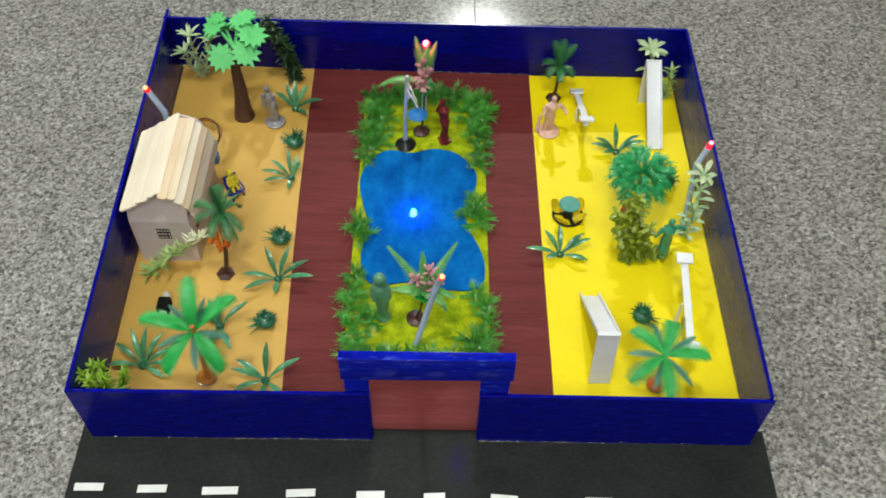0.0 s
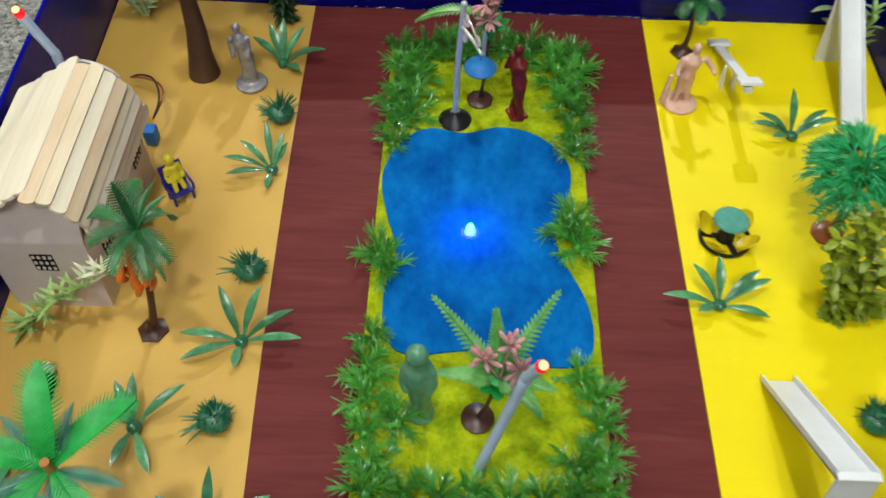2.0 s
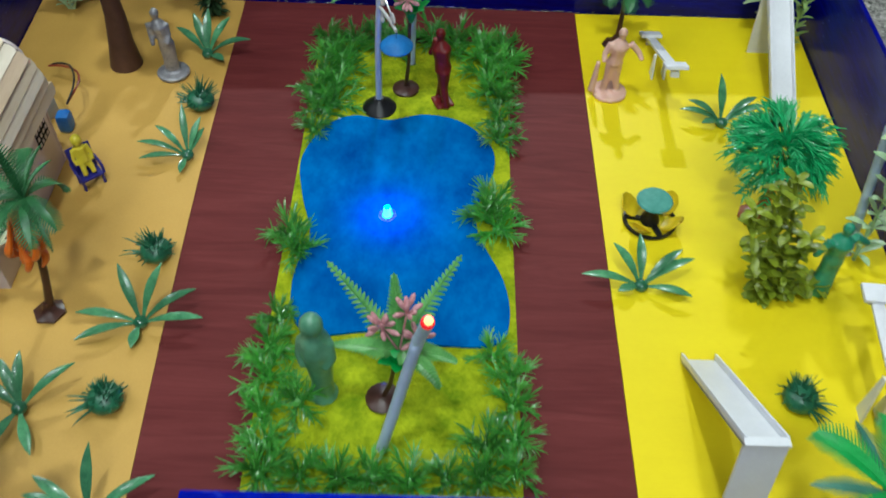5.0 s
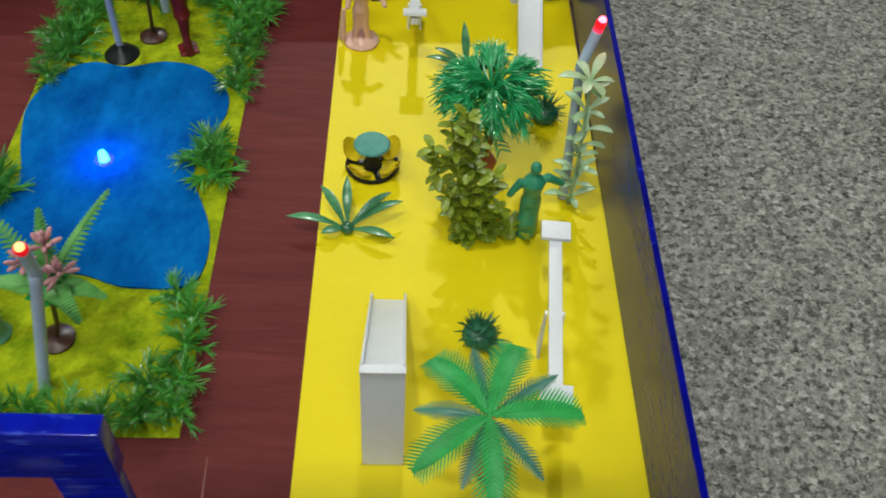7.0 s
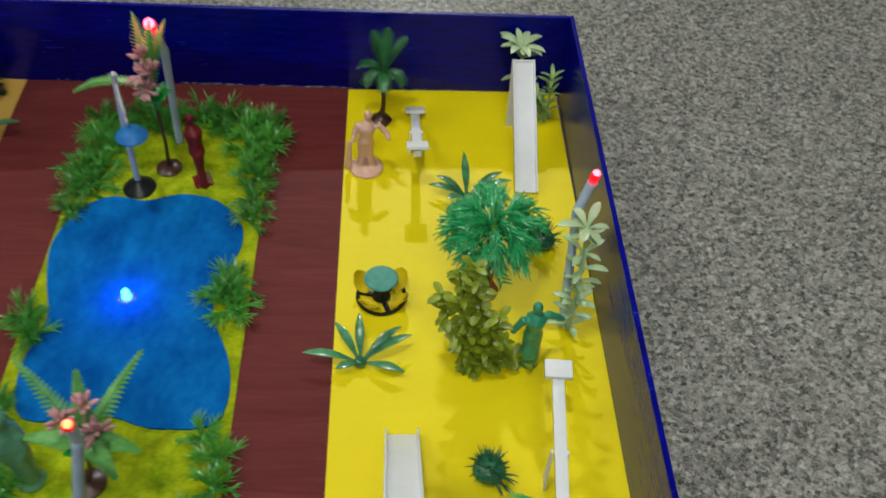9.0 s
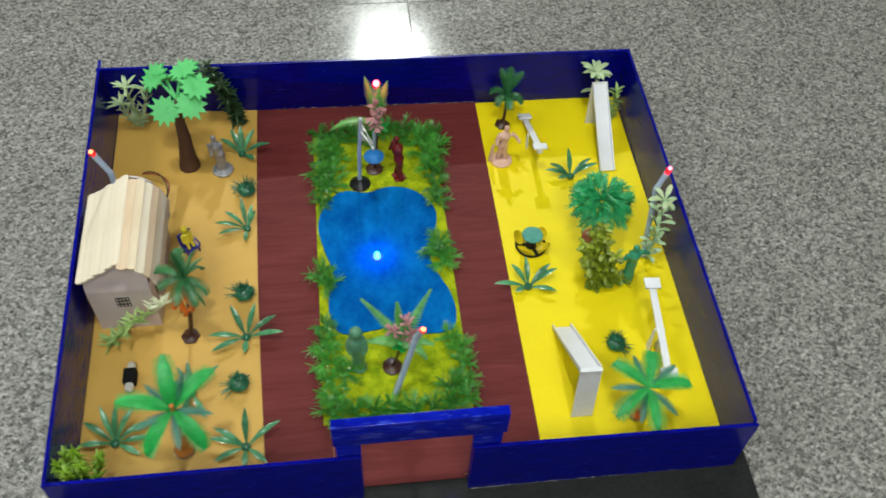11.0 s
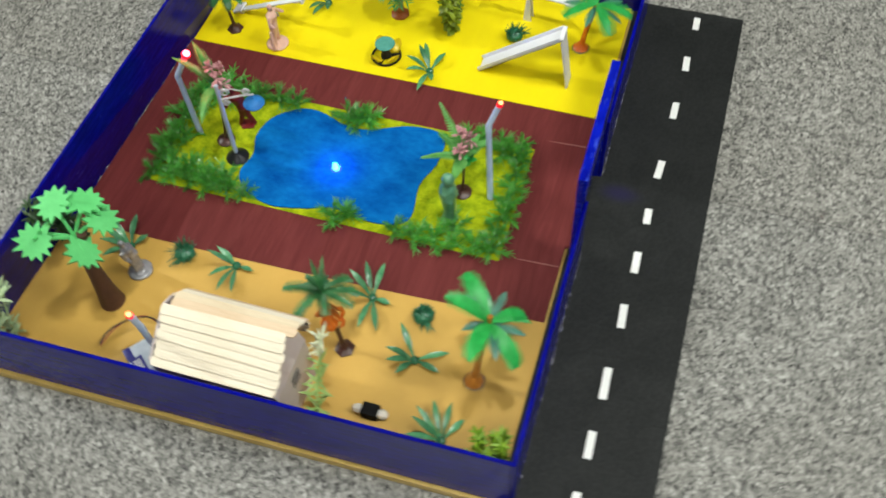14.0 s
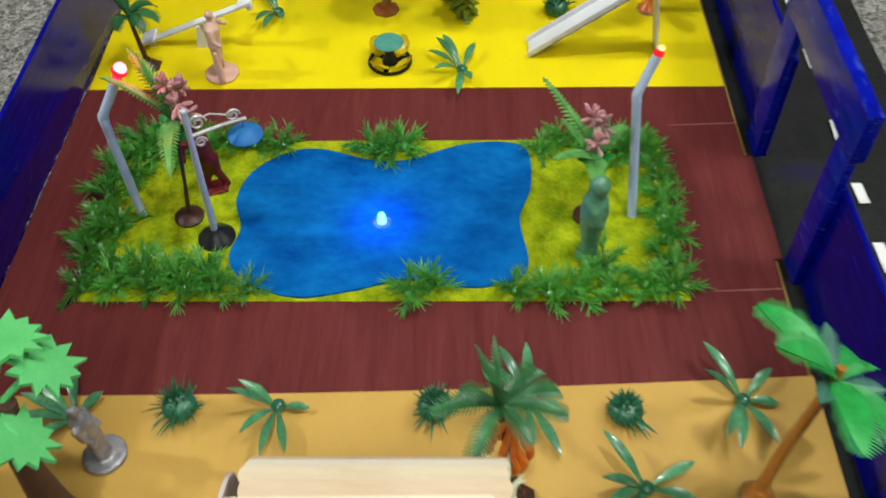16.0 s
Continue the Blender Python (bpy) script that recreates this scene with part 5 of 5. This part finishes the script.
# ---- statues ----
def statue(name, x, y, rz, label, material, limbs, balls, base, voxel=0.0011):
    """One plain mesh, fused from bars and balls."""
    bm = bmesh.new()
    for pts, rad in limbs:
        tube(bm, pts, rad, 8)
    for c, r, sq in balls:
        ball(bm, c, r, sq, 12, 8)
    if base:
        if base[0] == "disc":
            turned(bm, [(base[1], 0), (base[1], base[2]), (base[1] * 0.85, base[2] * 1.4), (base[1] * 0.3, base[2] * 1.6)], 20)
        else:
            box(bm, (-base[1], -base[2], 0), (base[1], base[2], base[3]))
    ob = solid(name, bm, material, x, y, 0.0008, label, "statue", "small statues", rz=rz)
    m = ob.modifiers.new("fuse", "REMESH")
    m.mode, m.voxel_size, m.use_smooth_shade = "VOXEL", voxel, True
    s = ob.modifiers.new("soften", "SMOOTH")
    s.iterations, s.factor = 3, 0.5
    return ob


def standing(h, lean=0.0, armr=(0.45, -1), arml=(0.45, 1), bulk=1.0, stance=0.06, robe=0.0):
    """Bars and balls of an upright form h high; arms by how far they swing out."""
    b = bulk
    limbs = [([(-stance * h, 0, 0.02 * h), (-0.05 * h, 0.01 * h, 0.26 * h), (-0.035 * h, 0, 0.50 * h)], [0.035 * h * b, 0.045 * h * b, 0.065 * h * b]),
             ([(stance * h, 0, 0.02 * h), (0.05 * h, -0.01 * h, 0.26 * h), (0.035 * h, 0, 0.50 * h)], [0.035 * h * b, 0.045 * h * b, 0.065 * h * b]),
             ([(0, 0, 0.47 * h), (lean * h * 0.4, 0, 0.60 * h), (lean * h * 0.7, 0, 0.74 * h), (lean * h, 0, 0.82 * h)], [0.085 * h * b, 0.075 * h * b, 0.10 * h * b, 0.055 * h * b]),
             ([(lean * h, 0, 0.80 * h), (lean * h, 0, 0.88 * h)], [0.035 * h * b, 0.032 * h * b])]
    for sgn, (out, fwd) in ((-1, armr), (1, arml)):
        sh = Vector((lean * h + sgn * 0.10 * h * b, 0, 0.78 * h))
        el = sh + Vector((sgn * out * 0.22 * h, fwd * 0.03 * h, -0.17 * h * (1 - 0.5 * out)))
        ha = el + Vector((-sgn * 0.02 * h + sgn * out * 0.10 * h, fwd * 0.09 * h, -0.10 * h * (1 - 0.9 * out)))
        limbs.append(([sh, el, ha], [0.040 * h * b, 0.034 * h * b, 0.028 * h * b]))
    if robe:
        limbs.append(([(0, 0, 0), (0, 0, 0.28 * h), (0, 0, 0.50 * h)], [robe * h, robe * 0.9 * h, robe * 0.6 * h]))
    balls = [((lean * h, 0, 0.925 * h), 0.062 * h, (0.95, 1.0, 1.2))]
    return limbs, balls


l, b = standing(0.058, -0.06, (-0.04, -0.8), (0.05, -0.8), 1.1, robe=0.085)
statue("silver_statue", -0.1870, 0.4180, 0, "small silver painted statue on a round base", SILVER, l, b, ("disc", 0.0125, 0.0022))
l, b = standing(0.058, 0.04, (0.30, -1), (0.55, -1), 1.2, stance=0.09)
statue("peach_statue", 0.1445, 0.4085, 0, "small peach plastic statue on a round base", FLESH, l + [([(-0.012, -0.002, 0.030), (-0.014, -0.003, 0.004)], [0.0018, 0.003])], b, ("disc", 0.0135, 0.0020))
l, b = standing(0.062, 0.10, (0.05, -0.6), (0.20, 0.6), 1.2, stance=0.13)
statue("maroon_statue", 0.0190, 0.3910, 112, "small dark maroon plastic statue on the lawn", MAROONPL, l, b, ("box", 0.0075, 0.0070, 0.0025))
statue("jade_statue", -0.0425, 0.1370, -10, "jade green plastic statue on the lawn", JADE,
       [([(0, 0, 0.001), (0.0005, 0, 0.014), (0, 0.0005, 0.028), (-0.0005, 0, 0.044), (-0.001, 0, 0.053), (-0.001, -0.0005, 0.060)], [0.0070, 0.0062, 0.0078, 0.0096, 0.0084, 0.0050]),
        ([(-0.0078, 0, 0.051), (-0.0088, -0.002, 0.040), (-0.0060, -0.0060, 0.034)], [0.0034, 0.0034, 0.0028]), ([(0.0064, 0, 0.051), (0.0078, -0.002, 0.040), (0.0052, -0.0060, 0.035)], [0.0034, 0.0034, 0.0028])],
       [((-0.001, -0.0008, 0.0655), 0.0066, (1, 1, 1.15))], ("disc", 0.0088, 0.0016), 0.0013)
l, b = standing(0.060, 0.0, (0.45, 0), (0.70, 0), 1.22, robe=0.115)
statue("sea_green_statue", 0.2555, 0.2215, 15, "sea green plastic statue with arms held out", SEAGREEN, l + [([(-0.001, -0.001, 0), (-0.001, -0.001, 0.010), (0, 0, 0.022)], [0.0066, 0.0070, 0.0052])], b, None)
lying = statue("yellow_figurine", -0.2185, 0.3015, 40, "tiny yellow figurine leaning back on a navy toy chair", FIGYELLOW,
       [([(0, -0.0015, 0.0195), (0, 0.0000, 0.0260), (0, 0.0008, 0.0320)], [0.0046, 0.0042, 0.0046]), ([(-0.0020, -0.0015, 0.0200), (-0.0030, -0.0045, 0.0150), (-0.0034, -0.0062, 0.0102)], [0.0026, 0.0022, 0.0020]),
        ([(0.0020, -0.0015, 0.0200), (0.0030, -0.0045, 0.0150), (0.0034, -0.0062, 0.0102)], [0.0026, 0.0022, 0.0020]), ([(-0.0050, 0.0006, 0.0315), (-0.0068, -0.001, 0.0240), (-0.0060, -0.003, 0.0190)], [0.0018, 0.0015, 0.0013]), ([(0.0050, 0.0006, 0.0315), (0.0068, -0.001, 0.0240), (0.0060, -0.003, 0.0190)], [0.0018, 0.0015, 0.0013])],
       [((0, 0.0012, 0.0378), 0.0042, (1, 1, 1.1)), ((0, 0.0010, 0.0340), 0.0024, (1, 1, 1))], None, 0.0007)
chair = thing("toy_chair", -0.2185, 0.3015, 0, "navy blue plastic toy chair with a tall back", "chair", rz=40)
part("seat", boxes(((-0.0088, -0.0100, 0.0080), (0.0088, 0.0028, 0.0100)), bevel=0.0007), NAVY, chair)
bm = boxes(((-0.0094, -0.0009, 0), (0.0094, 0.0009, 0.0215)), bevel=0.0007)
bm.transform(pose(0, 0.0032, 0.0085, -9, 0, 0))
part("backrest", bm, NAVY, chair)
for sx in (-1, 1):
    bm = bmesh.new()
    tube(bm, [(sx * 0.0092, -0.0098, 0.0100), (sx * 0.0096, -0.0085, 0.0150), (sx * 0.0096, 0.0000, 0.0165), (sx * 0.0092, 0.0045, 0.0180)], 0.0011, 6)
    part("armrest", bm, NAVY, chair)
    for yy in (-0.0088, 0.0016):
        bm = bmesh.new()
        tube(bm, [(sx * 0.0078, yy, 0), (sx * 0.0078, yy, 0.0084)], 0.0012, 6)
        part("leg", bm, NAVY, chair)
chair.matrix_basis = chair.matrix_basis @ Matrix.Diagonal((0.88, 0.88, 0.92, 1))
lying.matrix_basis = lying.matrix_basis @ Matrix.Diagonal((0.90, 0.90, 0.92, 1))


# ---- small loose things ----
bead = thing("glass_bead", -0.2670, 0.1430, 0.0002, "black faceted bead with shiny glassy ends", "bead")
bm = boxes(((-0.0062, -0.0080, 0.0006), (0.0062, 0.0080, 0.0120)), bevel=0.0018)
part("body", bm, INK, bead)
for s in (-1, 1):
    bm = bmesh.new()
    tube(bm, [(0, s * 0.0080, 0.0060), (0, s * 0.0115, 0.0062), (0, s * 0.0150, 0.0055), (0, s * 0.0165, 0.0050)], [0.0042, 0.0048, 0.0040, 0.0016], 6)
    part("cap", bm, GLASSY, bead, "shiny glassy cap", smooth=False)

bat = thing("battery", -0.2835, 0.3570, 0.0002, "grey and blue block battery lying beside the house", "battery", rz=-38)
part("case", boxes(((-0.0130, -0.0240, 0), (0.0130, 0.0240, 0.0165)), bevel=0.0018), BATTERY, bat)
part("band", boxes(((-0.01315, 0.0080, -0.0001), (-0.0060, 0.0241, 0.0167)), bevel=0.0006), BATTERYBLUE, bat, "dark blue printed band")
label = part("label_panel", boxes(((-0.0110, -0.0120, 0.0166), (0.0, 0.0100, 0.0169))), BATTERYBLUE, bat, "dark blue panel with light bars")
for k in range(6):
    part("print_bar", boxes(((-0.0090, -0.0100 + 0.0030 * k, 0.0170), (-0.0025, -0.0082 + 0.0030 * k, 0.0172))), WHITEPAPER, label, smooth=False)
for dy, rr in ((-0.006, 0.0030), (0.006, 0.0038)):
    bm = bmesh.new()
    tube(bm, [(0.004 + dy * 0.6, -0.0240, 0.0085), (0.004 + dy * 0.6, -0.0268, 0.0085)], rr, 12)
    part("terminal", bm, CHROME, bat)

clip = thing("wire_clip", -0.2485, 0.3530, 0, "blue battery clip with red and black wires", "wire")
part("clip", boxes(((-0.0055, -0.0060, 0.0), (0.0045, 0.0050, 0.0150)), bevel=0.0035), PLUGBLUE, clip)
for mat, off in ((WIRERED, 0.0), (WIREBLACK, 0.0028)):
    bm = bmesh.new()
    tube(bm, smooth_line([(0.002, 0.005, 0.018), (0.0055, 0.014, 0.022 + off), (0.0060 - off, 0.026, 0.0225 + off), (-0.001 - off, 0.041, 0.019 + off), (-0.012, 0.050 + off, 0.016), (-0.022, 0.055 + off, 0.013), (-0.029, 0.0575, 0.0105)]), 0.0008, 6)
    part("wire", bm, mat, clip)


# ---- floor tiles ----
T, JX, JY = 1.3, 0.060, -0.56
tile = mesh_of("floor_tile", boxes(((0.0005, 0.0005, FLOOR - 0.010), (T - 0.0005, T - 0.0005, FLOOR)), bevel=0.0004), GRANITE, False)
for i in range(-3, 3):
    for j in range(-2, 4):
        ob = new("floor_tile", tile)
        ob.location = (JX + i * T, JY + j * T, 0)
        ob.parent = floor
